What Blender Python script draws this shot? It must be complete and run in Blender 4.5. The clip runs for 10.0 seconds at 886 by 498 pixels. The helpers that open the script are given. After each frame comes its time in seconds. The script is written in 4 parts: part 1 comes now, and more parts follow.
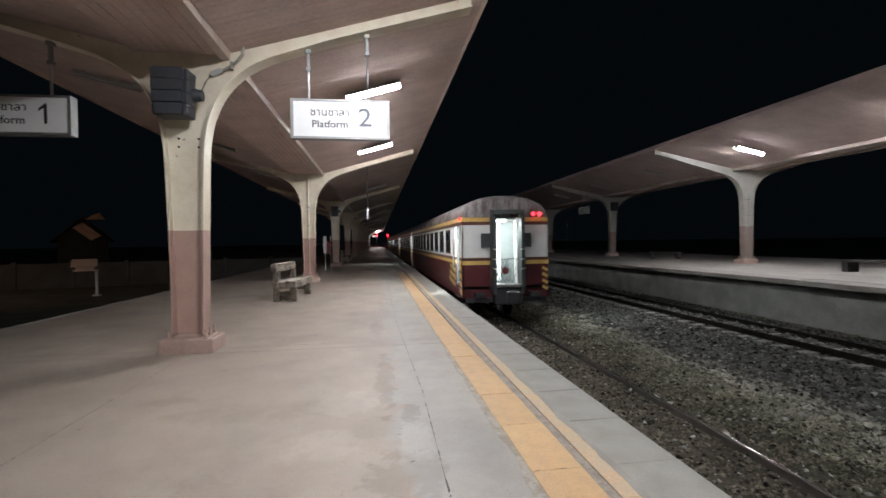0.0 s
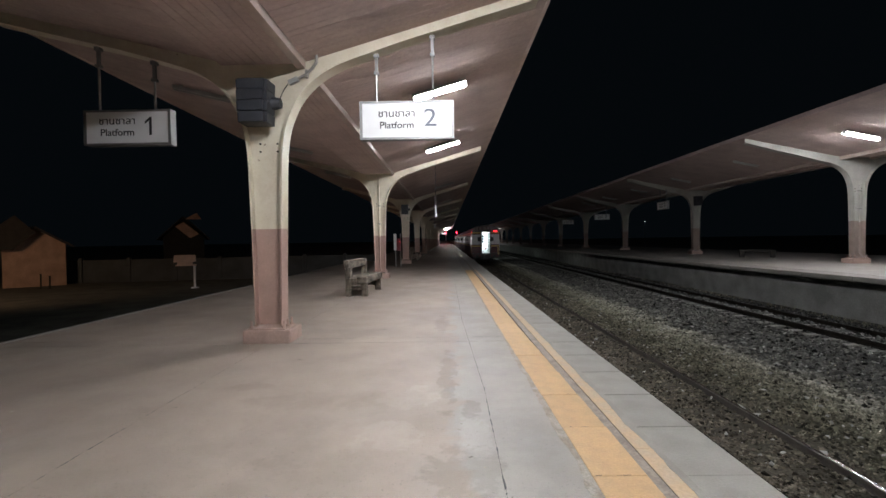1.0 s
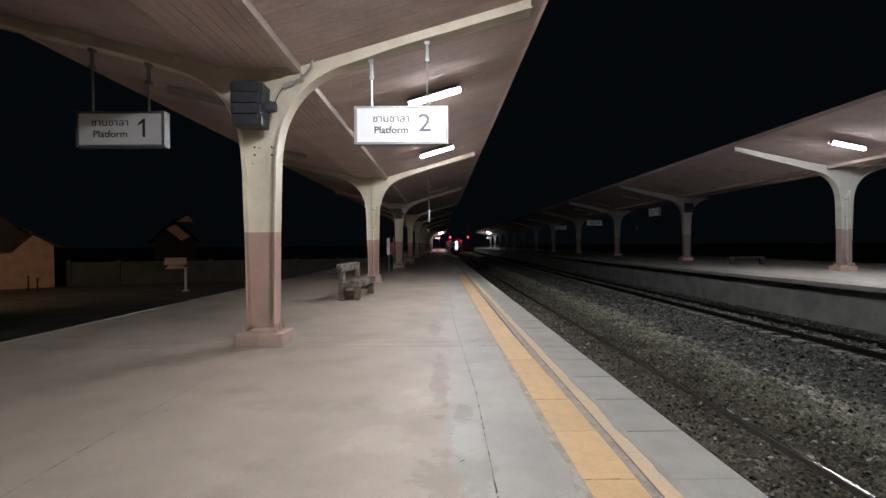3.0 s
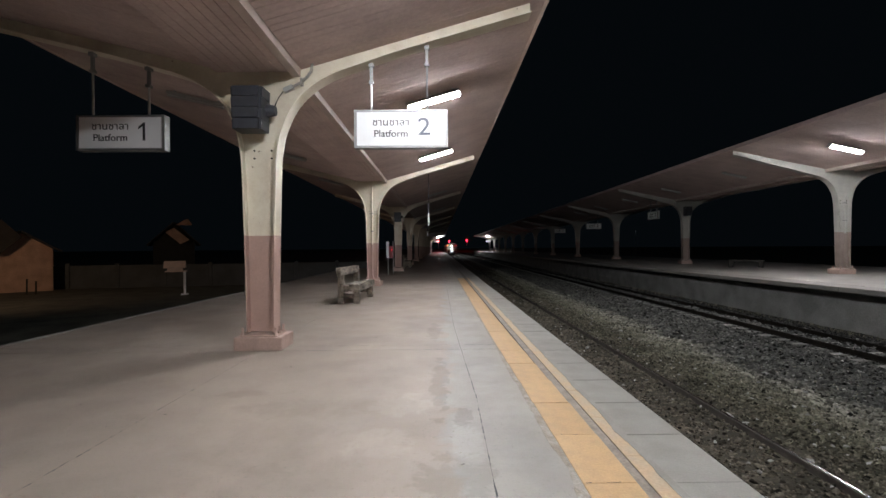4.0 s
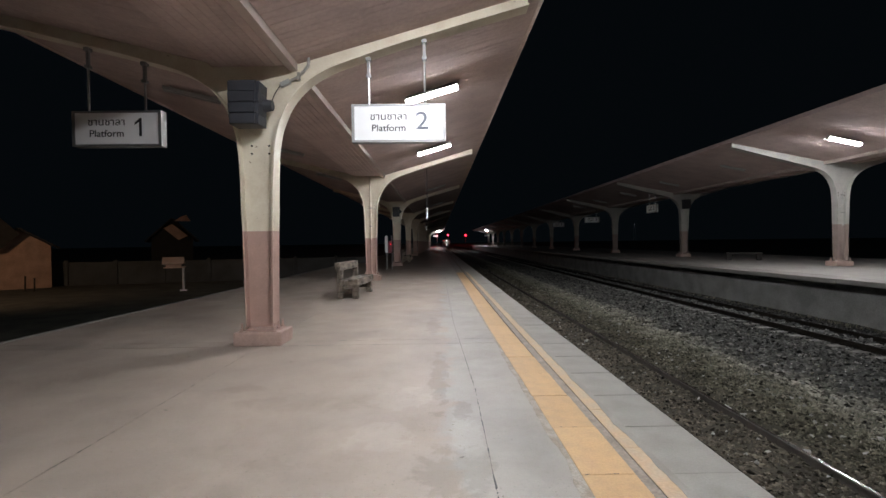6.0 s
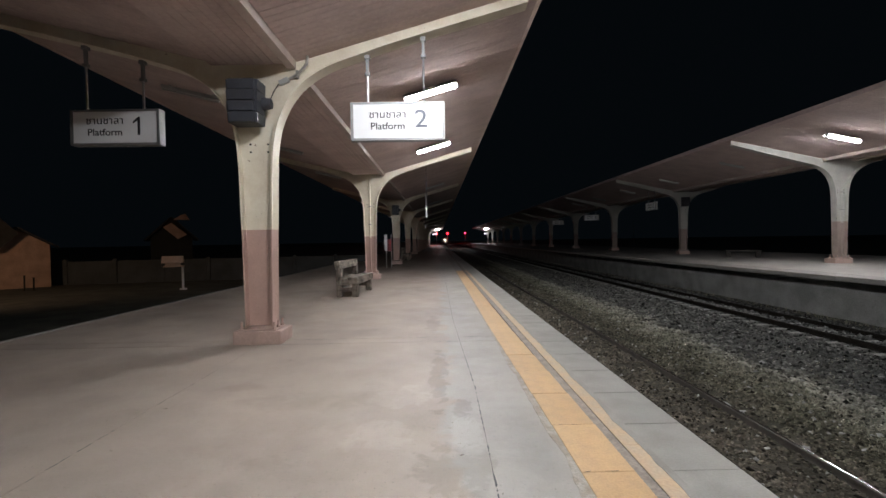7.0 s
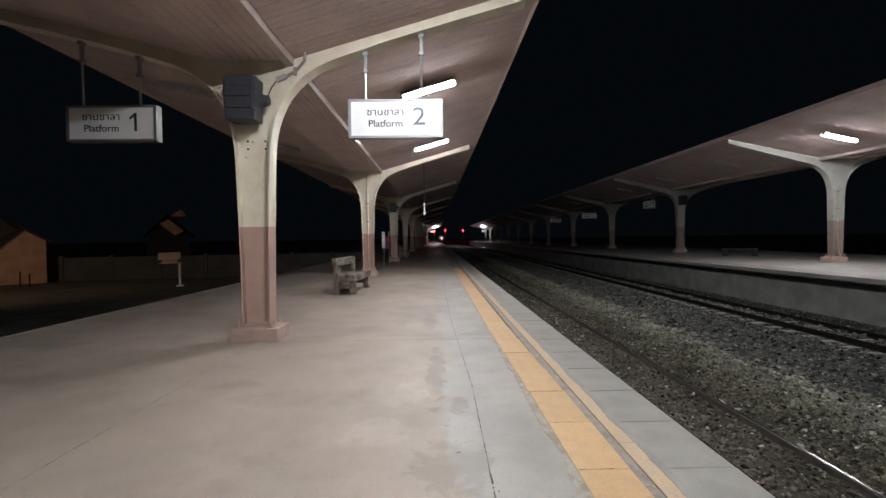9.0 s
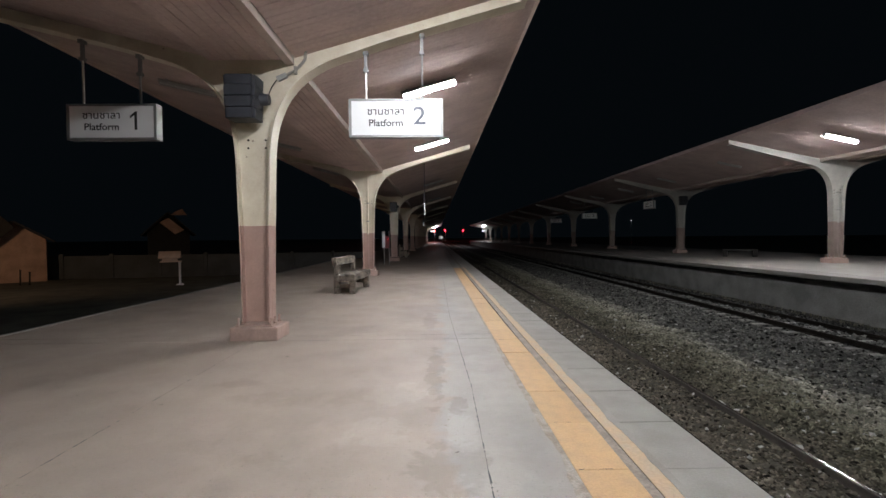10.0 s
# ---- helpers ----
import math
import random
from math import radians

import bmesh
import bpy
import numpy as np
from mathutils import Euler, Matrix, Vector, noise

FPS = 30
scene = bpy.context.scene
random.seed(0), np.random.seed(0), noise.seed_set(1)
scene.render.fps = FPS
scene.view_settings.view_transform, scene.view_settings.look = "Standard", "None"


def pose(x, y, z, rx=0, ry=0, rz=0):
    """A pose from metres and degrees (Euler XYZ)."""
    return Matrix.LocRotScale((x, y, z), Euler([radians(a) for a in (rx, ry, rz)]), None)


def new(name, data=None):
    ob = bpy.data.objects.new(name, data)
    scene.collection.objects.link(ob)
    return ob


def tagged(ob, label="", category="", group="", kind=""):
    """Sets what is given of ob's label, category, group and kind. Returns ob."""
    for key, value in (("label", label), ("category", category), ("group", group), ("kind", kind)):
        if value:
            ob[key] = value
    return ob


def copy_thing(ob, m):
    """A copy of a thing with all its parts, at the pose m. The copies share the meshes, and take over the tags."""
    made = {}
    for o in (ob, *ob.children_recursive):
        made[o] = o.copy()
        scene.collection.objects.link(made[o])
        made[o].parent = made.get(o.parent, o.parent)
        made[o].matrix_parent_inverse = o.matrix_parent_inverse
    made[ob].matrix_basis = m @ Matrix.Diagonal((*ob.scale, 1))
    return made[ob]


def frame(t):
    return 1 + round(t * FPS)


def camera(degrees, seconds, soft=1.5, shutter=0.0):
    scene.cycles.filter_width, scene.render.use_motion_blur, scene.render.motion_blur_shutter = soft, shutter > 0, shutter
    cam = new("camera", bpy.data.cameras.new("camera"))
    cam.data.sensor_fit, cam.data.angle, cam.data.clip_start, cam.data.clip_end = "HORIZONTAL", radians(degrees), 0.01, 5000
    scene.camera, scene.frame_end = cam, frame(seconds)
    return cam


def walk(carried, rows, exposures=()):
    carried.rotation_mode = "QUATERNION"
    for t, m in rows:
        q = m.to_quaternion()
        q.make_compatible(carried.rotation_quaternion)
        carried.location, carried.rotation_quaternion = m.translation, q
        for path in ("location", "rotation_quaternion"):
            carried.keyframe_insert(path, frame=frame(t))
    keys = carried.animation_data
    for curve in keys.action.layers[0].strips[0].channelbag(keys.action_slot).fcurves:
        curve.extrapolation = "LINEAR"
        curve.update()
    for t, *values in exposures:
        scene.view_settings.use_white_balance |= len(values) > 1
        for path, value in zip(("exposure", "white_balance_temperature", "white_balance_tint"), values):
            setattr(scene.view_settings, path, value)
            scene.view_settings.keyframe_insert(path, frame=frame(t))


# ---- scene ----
cam = camera(89.0, 10.0, shutter=0.2)
PATH = [
    (0.00, pose(-0.083, 0.075, 1.659, 89.08, 0.80, -8.24)),
    (0.10, pose(-0.072, 0.070, 1.659, 89.05, 0.80, -6.33)),
    (0.20, pose(-0.062, 0.066, 1.659, 89.01, 0.79, -4.72)),
    (0.30, pose(-0.051, 0.061, 1.658, 88.98, 0.79, -3.43)),
    (0.40, pose(-0.041, 0.057, 1.658, 88.94, 0.78, -2.52)),
    (0.50, pose(-0.030, 0.052, 1.658, 88.91, 0.78, -1.90)),
    (0.60, pose(-0.025, 0.050, 1.659, 88.90, 0.80, -1.40)),
    (0.70, pose(-0.020, 0.048, 1.660, 88.89, 0.81, -0.70)),
    (0.80, pose(-0.014, 0.047, 1.661, 88.87, 0.83, 0.03)),
    (0.90, pose(-0.009, 0.045, 1.662, 88.86, 0.84, 0.42)),
    (1.00, pose(-0.004, 0.043, 1.663, 88.85, 0.86, 0.53)),
    (1.20, pose(-0.001, 0.038, 1.663, 88.85, 0.72, 0.62)),
    (1.50, pose(0.004, 0.030, 1.664, 88.85, 0.51, 0.27)),
    (2.00, pose(0.008, 0.018, 1.661, 89.08, 0.24, -0.04)),
    (2.50, pose(0.002, 0.015, 1.665, 89.19, 0.35, -0.23)),
    (4.00, pose(-0.012, 0.004, 1.665, 89.84, 0.42, -0.43)),
    (4.50, pose(-0.011, 0.007, 1.664, 89.72, 0.51, -0.50)),
    (5.00, pose(-0.015, 0.005, 1.662, 89.51, 0.56, -0.47)),
    (5.50, pose(-0.011, 0.001, 1.664, 89.29, 0.67, -0.54)),
    (7.00, pose(-0.008, 0.004, 1.662, 88.91, 0.91, -0.65)),
    (7.50, pose(-0.006, 0.003, 1.667, 88.76, 0.99, -0.75)),
    (8.00, pose(0.001, -0.007, 1.671, 88.68, 0.88, -0.82)),
    (8.50, pose(-0.001, -0.004, 1.669, 88.61, 0.74, -0.84)),
    (9.00, pose(-0.005, -0.001, 1.670, 88.57, 0.70, -0.94)),
    (9.50, pose(-0.002, 0.001, 1.673, 88.52, 0.62, -0.92)),
    (10.00, pose(-0.000, -0.000, 1.670, 88.53, 0.50, -0.91)),
]
walk(cam, PATH, [(0.0, 2.0), (10.0, 2.0)])

# ---- light: a dark night sky, all else comes from the tubes and the coach ----
night = bpy.data.worlds.new("night")
night.use_nodes = True
night.node_tree.nodes["Background"].inputs[0].default_value = (0.33, 0.52, 0.7, 1)
night.node_tree.nodes["Background"].inputs[1].default_value = 0.00105
scene.world = night

# ---- plan, in metres: x across the tracks, y along them, z = 0 on the near platform ----
RAIL = -0.96            # top of the rails
GROUND = -1.16
TRACK_A, TRACK_B = 3.90, 10.90
EDGE_A, BACK_A = 2.15, -7.62
EDGE_B, BACK_B, TOP_B, ROOF_B = 12.45, 26.0, 0.35, 0.40
COL_A, COL_B = -3.00, 18.30
FIRST_A, FIRST_B, BAY, BAY_B = 7.65, 20.35, 12.5, 13.1
END = 176.0


# ---- materials ----
def material(name, color, rough=0.6, metal=0.0, spread=0.25, scale=6.0, fine=60.0, bump=0.15, other=None, spec=0.5,
             stretch=(1, 1, 1), island=0.0, lone=False, chips=None):
    """A painted, cast or worn surface: two scales of colour change and a fine relief."""
    m = bpy.data.materials.new(name)
    m.use_nodes = True
    n, l = m.node_tree.nodes, m.node_tree.links
    b = n["Principled BSDF"]
    b.inputs["Roughness"].default_value = rough
    b.inputs["Metallic"].default_value = metal
    b.inputs["Specular IOR Level"].default_value = spec
    co = n.new("ShaderNodeTexCoord")
    mp = n.new("ShaderNodeMapping")
    mp.inputs["Scale"].default_value = stretch
    l.new(co.outputs["Object"], mp.inputs["Vector"])
    big, small = n.new("ShaderNodeTexNoise"), n.new("ShaderNodeTexNoise")
    big.inputs["Scale"].default_value, big.inputs["Detail"].default_value = scale, 6
    small.inputs["Scale"].default_value, small.inputs["Detail"].default_value = fine, 3
    l.new(mp.outputs["Vector"], big.inputs["Vector"])
    l.new(mp.outputs["Vector"], small.inputs["Vector"])
    ramp = n.new("ShaderNodeValToRGB")
    dark = other or tuple(c * (1 - spread) for c in color)
    ramp.color_ramp.elements[0].color, ramp.color_ramp.elements[1].color = (*dark, 1), (*color, 1)
    ramp.color_ramp.elements[0].position, ramp.color_ramp.elements[1].position = 0.34, 0.62
    l.new(big.outputs["Fac"], ramp.inputs["Fac"])
    mix = n.new("ShaderNodeMix")
    mix.data_type, mix.blend_type = "RGBA", "OVERLAY"
    mix.inputs["Factor"].default_value = min(1, spread * 1.2)
    l.new(ramp.outputs["Color"], mix.inputs["A"])
    l.new(small.outputs["Fac"], mix.inputs["B"])
    out = mix.outputs["Result"]
    if chips:
        flake, cut, blend = n.new("ShaderNodeTexNoise"), n.new("ShaderNodeMapRange"), n.new("ShaderNodeMix")
        flake.inputs["Scale"].default_value, flake.inputs["Detail"].default_value = 11, 8
        flake.inputs["Roughness"].default_value = 0.68
        l.new(co.outputs["Object"], flake.inputs["Vector"])
        cut.inputs["From Min"].default_value, cut.inputs["From Max"].default_value = 0.66, 0.72
        l.new(flake.outputs["Fac"], cut.inputs["Value"])
        blend.data_type = "RGBA"
        blend.inputs["B"].default_value = (*chips, 1)
        l.new(cut.outputs["Result"], blend.inputs["Factor"])
        l.new(out, blend.inputs["A"])
        out = blend.outputs["Result"]
    if island:
        info, geo, add = n.new("ShaderNodeObjectInfo"), n.new("ShaderNodeNewGeometry"), n.new("ShaderNodeMath")
        add.operation = "ADD"
        l.new((geo if lone else info).outputs["Random Per Island" if lone else "Random"], add.inputs[0])
        l.new(geo.outputs["Random Per Island"], add.inputs[1])
        rng = n.new("ShaderNodeMapRange")
        rng.inputs["From Max"].default_value = 2
        rng.inputs["To Min"].default_value, rng.inputs["To Max"].default_value = 1 - island, 1 + island
        l.new(add.outputs[0], rng.inputs["Value"])
        hsv = n.new("ShaderNodeHueSaturation")
        l.new(out, hsv.inputs["Color"])
        l.new(rng.outputs["Result"], hsv.inputs["Value"])
        out = hsv.outputs["Color"]
    l.new(out, b.inputs["Base Color"])
    bp = n.new("ShaderNodeBump")
    bp.inputs["Strength"].default_value, bp.inputs["Distance"].default_value = bump, 0.01
    l.new(small.outputs["Fac"], bp.inputs["Height"])
    l.new(bp.outputs["Normal"], b.inputs["Normal"])
    return m


def glow(name, color, strength):
    m = bpy.data.materials.new(name)
    m.use_nodes = True
    b = m.node_tree.nodes["Principled BSDF"]
    b.inputs["Base Color"].default_value = (*color, 1)
    b.inputs["Emission Color"].default_value = (*color, 1)
    b.inputs["Emission Strength"].default_value = strength
    return m


# across, along, half widths, tone against the slab round it, softness of the edge
FLOOR_PATCHES = [
    (-0.38, 4.80, 0.34, 0.30, (1.12, 1.14, 1.15), 0.16), (0.20, 3.85, 0.13, 0.38, (1.10, 1.11, 1.12), 0.10),
    (-0.02, 5.60, 0.11, 1.10, (0.80, 0.80, 0.79), 0.12), (0.20, 4.45, 0.09, 0.22, (0.82, 0.81, 0.80), 0.12),
    (-0.12, 9.00, 0.13, 0.80, (0.84, 0.84, 0.84), 0.14), (-0.55, 3.85, 0.26, 0.28, (1.10, 1.12, 1.13), 0.2),
    (-1.10, 4.75, 0.70, 0.22, (0.86, 0.86, 0.85), 0.9), (-0.75, 3.25, 0.75, 0.28, (0.95, 0.95, 0.95), 0.8),
    (0.08, 3.25, 0.26, 0.36, (0.84, 0.84, 0.83), 0.22), (-2.30, 5.20, 0.22, 0.14, (0.88, 0.87, 0.86), 0.3),
    (-2.60, 3.60, 1.50, 0.90, (0.95, 0.95, 0.95), 1.2), (0.66, 5.60, 0.22, 0.90, (1.05, 1.05, 1.05), 0.3),
    (0.68, 3.60, 0.20, 0.50, (0.94, 0.94, 0.95), 0.3), (0.12, 12.5, 0.24, 1.60, (0.93, 0.93, 0.92), 0.4),
]


def concrete_floor():
    """Trowelled concrete, pinkish on one side, with blotched pale and damp patches, hairlines and specks."""
    m = bpy.data.materials.new("platform_concrete")
    m.use_nodes = True
    n, l = m.node_tree.nodes, m.node_tree.links
    b = n["Principled BSDF"]
    geo = n.new("ShaderNodeNewGeometry")

    def noise_at(scale, detail, rough=0.55, warp=0.0):
        t = n.new("ShaderNodeTexNoise")
        t.inputs["Scale"].default_value, t.inputs["Detail"].default_value = scale, detail
        t.inputs["Roughness"].default_value, t.inputs["Distortion"].default_value = rough, warp
        l.new(geo.outputs["Position"], t.inputs["Vector"])
        return t.outputs["Fac"]

    def ramp(fac, stops):
        r = n.new("ShaderNodeValToRGB")
        e = r.color_ramp.elements
        while len(e) < len(stops):
            e.new(0.5)
        for k, (p, c) in zip(e, stops):
            k.position, k.color = p, (*c, 1)
        l.new(fac, r.inputs["Fac"])
        return r.outputs["Color"]

    def mixed(kind, fac, a, c):
        x = n.new("ShaderNodeMix")
        x.data_type, x.blend_type = "RGBA", kind
        if isinstance(fac, float):
            x.inputs["Factor"].default_value = fac
        else:
            l.new(fac, x.inputs["Factor"])
        l.new(a, x.inputs["A"])
        l.new(c, x.inputs["B"])
        return x.outputs["Result"]

    def sums(op, *values):
        x = n.new("ShaderNodeMath")
        x.operation = op
        for k, v in enumerate(values):
            if isinstance(v, float):
                x.inputs[k].default_value = v
            else:
                l.new(v, x.inputs[k])
        return x.outputs[0]

    sep = n.new("ShaderNodeSeparateXYZ")
    l.new(geo.outputs["Position"], sep.inputs[0])
    torn = noise_at(4.5, 8, 0.66, 0.4)

    def blotch(under, cx, cy, rx, ry, tone, edge):
        """A skim coat or damp stain with a torn edge, of its own place and size."""
        dx = sums("MULTIPLY", sums("SUBTRACT", sep.outputs["X"], cx), 1 / rx)
        dy = sums("MULTIPLY", sums("SUBTRACT", sep.outputs["Y"], cy), 1 / ry)
        d = sums("ADD", sums("MULTIPLY", dx, dx), sums("MULTIPLY", dy, dy))
        d = sums("MULTIPLY_ADD", torn, 7.0, d)
        r = n.new("ShaderNodeMapRange")
        r.inputs["From Min"].default_value, r.inputs["From Max"].default_value = 4.5 + 1.6 * edge, 4.5 - 1.6 * edge
        l.new(d, r.inputs["Value"])
        c = n.new("ShaderNodeRGB")
        c.outputs[0].default_value = (*tone, 1)
        return mixed("MULTIPLY", r.outputs["Result"], under, c.outputs[0])

    warm = ramp(noise_at(1.3, 5), [(0.3, (0.318, 0.263, 0.22)), (0.7, (0.365, 0.302, 0.255))])
    cool = ramp(noise_at(1.9, 5), [(0.3, (0.302, 0.278, 0.251)), (0.7, (0.358, 0.332, 0.304))])
    wob = n.new("ShaderNodeMath")
    wob.operation = "MULTIPLY_ADD"
    l.new(noise_at(1.9, 8, 0.6, 0.5), wob.inputs[0])
    wob.inputs[1].default_value = 1.1
    l.new(sep.outputs["X"], wob.inputs[2])
    side = n.new("ShaderNodeMapRange")
    side.inputs["From Min"].default_value, side.inputs["From Max"].default_value = 0.56, 0.72
    l.new(wob.outputs[0], side.inputs["Value"])
    base = mixed("MIX", side.outputs["Result"], warm, cool)
    patch = ramp(noise_at(0.8, 7, 0.5, 0.6), [(0.36, (0.95, 0.95, 0.95)), (0.44, (0.99, 0.99, 0.99)), (0.56, (1, 1, 1)), (0.60, (1.05, 1.05, 1.05))])
    keep = n.new("ShaderNodeMapRange")
    keep.inputs["To Min"].default_value = 0.7
    l.new(side.outputs["Result"], keep.inputs["Value"])
    base = mixed("MULTIPLY", keep.outputs["Result"], base, patch)
    for cx, cy, rx, ry, tone, edge in FLOOR_PATCHES:
        base = blotch(base, cx, cy, rx, ry, tone, edge)
    damp = ramp(noise_at(2.7, 6, 0.6, 0.9), [(0.30, (0.9, 0.9, 0.9)), (0.38, (1, 1, 1))])
    base = mixed("MULTIPLY", 0.7, base, damp)
    scuff = ramp(noise_at(0.55, 8, 0.62, 0.3), [(0.36, (0.86, 0.87, 0.88)), (0.5, (1, 1, 1)), (0.64, (1.07, 1.06, 1.05))])
    base = mixed("MULTIPLY", 0.9, base, scuff)
    speck = ramp(noise_at(42, 2), [(0.28, (0.55, 0.55, 0.55)), (0.36, (1, 1, 1)), (0.74, (1, 1, 1)), (0.8, (1.25, 1.25, 1.25))])
    base = mixed("MULTIPLY", 0.7, base, speck)
    grain = ramp(noise_at(170, 3, 0.7), [(0.3, (0.78, 0.78, 0.78)), (0.7, (1.12, 1.12, 1.12))])
    base = mixed("MULTIPLY", 0.8, base, grain)
    l.new(base, b.inputs["Base Color"])
    rr = n.new("ShaderNodeMapRange")
    rr.inputs["To Min"].default_value, rr.inputs["To Max"].default_value = 0.45, 0.75
    l.new(noise_at(1.7, 5), rr.inputs["Value"])
    l.new(rr.outputs["Result"], b.inputs["Roughness"])
    b.inputs["Specular IOR Level"].default_value = 0.35
    bp = n.new("ShaderNodeBump")
    bp.inputs["Strength"].default_value, bp.inputs["Distance"].default_value = 0.12, 0.01
    l.new(noise_at(55, 5), bp.inputs["Height"])
    l.new(bp.outputs["Normal"], b.inputs["Normal"])
    return m


FLOOR = concrete_floor()
COPING = material("coping_slab_concrete", (0.285, 0.27, 0.246), 0.65, spread=0.16, scale=2.6, fine=60, island=0.1, bump=0.15, other=(0.23, 0.217, 0.196))
DIRTY = material("stained_retaining_concrete", (0.30, 0.295, 0.28), 0.85, spread=0.3, scale=1.2, fine=25, bump=0.4, other=(0.2, 0.2, 0.19))
YELLOW = material("worn_yellow_tile", (0.505, 0.327, 0.168), 0.6, spread=0.17, scale=7, fine=55, island=0.12, bump=0.2, other=(0.45, 0.30, 0.162))
ORANGE = material("faded_orange_strip", (0.47, 0.333, 0.21), 0.65, spread=0.2, scale=6, fine=40, island=0.06, other=(0.42, 0.328, 0.236))
SMEAR = material("grey_brown_mortar_smear", (0.25, 0.215, 0.175), 0.85, spread=0.4, scale=9, fine=60, bump=0.4, other=(0.36, 0.33, 0.29))
GROOVE = material("grey_mortar_strip", (0.29, 0.253, 0.22), 0.75, spread=0.35, scale=5, fine=40)
CREAM = material("cream_gloss_paint", (0.72, 0.663, 0.535), 0.42, spread=0.12, scale=2.5, fine=30, bump=0.05, other=(0.63, 0.56, 0.44), chips=(0.2, 0.13, 0.08))
# Column paints for the opposite platform, its dimmer light mixed into the colour.
DIM_CREAM = material("dimmed_cream_paint", (0.42, 0.41, 0.37), 0.5, spread=0.15, scale=2.5, fine=30, bump=0.05)
DIM_ROSE = material("dimmed_pink_paint", (0.30, 0.235, 0.205), 0.55, spread=0.15, scale=3, fine=35)
ROSE = material("brownish_pink_paint", (0.45, 0.302, 0.255), 0.5, spread=0.1, scale=3, fine=35, bump=0.06, chips=(0.2, 0.14, 0.11))
BASE = material("pink_painted_plinth", (0.47, 0.335, 0.285), 0.65, spread=0.15, scale=5, fine=30, bump=0.2, chips=(0.3, 0.26, 0.22))
BOARD = material("brown_ceiling_boards", (0.56, 0.445, 0.412), 0.95, spread=0.15, scale=1.2, fine=14, bump=0.08, island=0.05, spec=0.05)
FASCIA = material("pale_trim_board", (0.52, 0.43, 0.38), 0.5, spread=0.15, scale=3)
SHEET = material("weathered_roof_sheet", (0.16, 0.14, 0.13), 0.6, spread=0.3, scale=2)
STEEL = material("galvanised_tube", (0.5, 0.5, 0.5), 0.35, 0.9, spread=0.2, scale=20)
ALU = material("brushed_aluminium_frame", (0.27, 0.27, 0.27), 0.5, 0.75, spread=0.1, scale=10)
SIGN = material("white_sign_face", (0.78, 0.79, 0.8), 0.35, spread=0.04, scale=4, bump=0.0)
INK = material("black_lettering", (0.015, 0.015, 0.018), 0.4, spread=0.1)
BLUE = material("blue_grey_numeral", (0.035, 0.05, 0.08), 0.4, spread=0.1)
CASE = material("grey_black_plastic", (0.042, 0.045, 0.054), 0.5, spread=0.2, scale=8, fine=90)
WOOD = material("weathered_grey_timber", (0.285, 0.242, 0.197), 0.85, spread=0.7, scale=8, fine=34, bump=0.8, stretch=(1, 0.3, 1), other=(0.085, 0.07, 0.056))
# Near-black iron: far track's webs, rail clips, bolts and wheels.
DARK_IRON = material("dark_rail_web", (0.018, 0.015, 0.012), 0.9, spec=0.1, spread=0.4, scale=5, fine=60, bump=0.4)
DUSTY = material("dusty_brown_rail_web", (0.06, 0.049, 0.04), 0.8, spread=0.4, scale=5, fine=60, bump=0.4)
DIRT = material("dirt_filled_joint", (0.07, 0.058, 0.048), 0.95, spread=0.4, scale=9, fine=60, bump=0.4)
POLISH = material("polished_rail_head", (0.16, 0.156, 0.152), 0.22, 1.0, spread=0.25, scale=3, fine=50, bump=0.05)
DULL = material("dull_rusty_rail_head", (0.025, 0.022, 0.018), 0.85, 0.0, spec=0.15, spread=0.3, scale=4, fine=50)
SLEEPER = material("dusty_concrete_sleeper", (0.27, 0.26, 0.235), 0.85, spread=0.35, scale=5, fine=40, bump=0.4, island=0.25)
CHALK = material("pale_dusty_stone", (0.42, 0.41, 0.38), 0.9, spread=0.3, scale=9, island=0.5)
GRASS = material("dry_weeds", (0.42, 0.39, 0.30), 0.8, spread=0.4, scale=2, island=0.6, other=(0.14, 0.135, 0.09))
FIELD = material("dark_grass_ground", (0.135, 0.128, 0.095), 0.95, spread=0.4, scale=0.8, fine=10, bump=0.8)


BROWN_TO_DARK = [(0.0, (0.14, 0.117, 0.098)), (0.27, (0.13, 0.117, 0.092)), (0.36, (0.14, 0.132, 0.098)), (0.43, (0.22, 0.21, 0.165)),
                 (0.50, (0.39, 0.375, 0.32)), (0.55, (0.165, 0.163, 0.152)), (1.0, (0.15, 0.15, 0.143))]


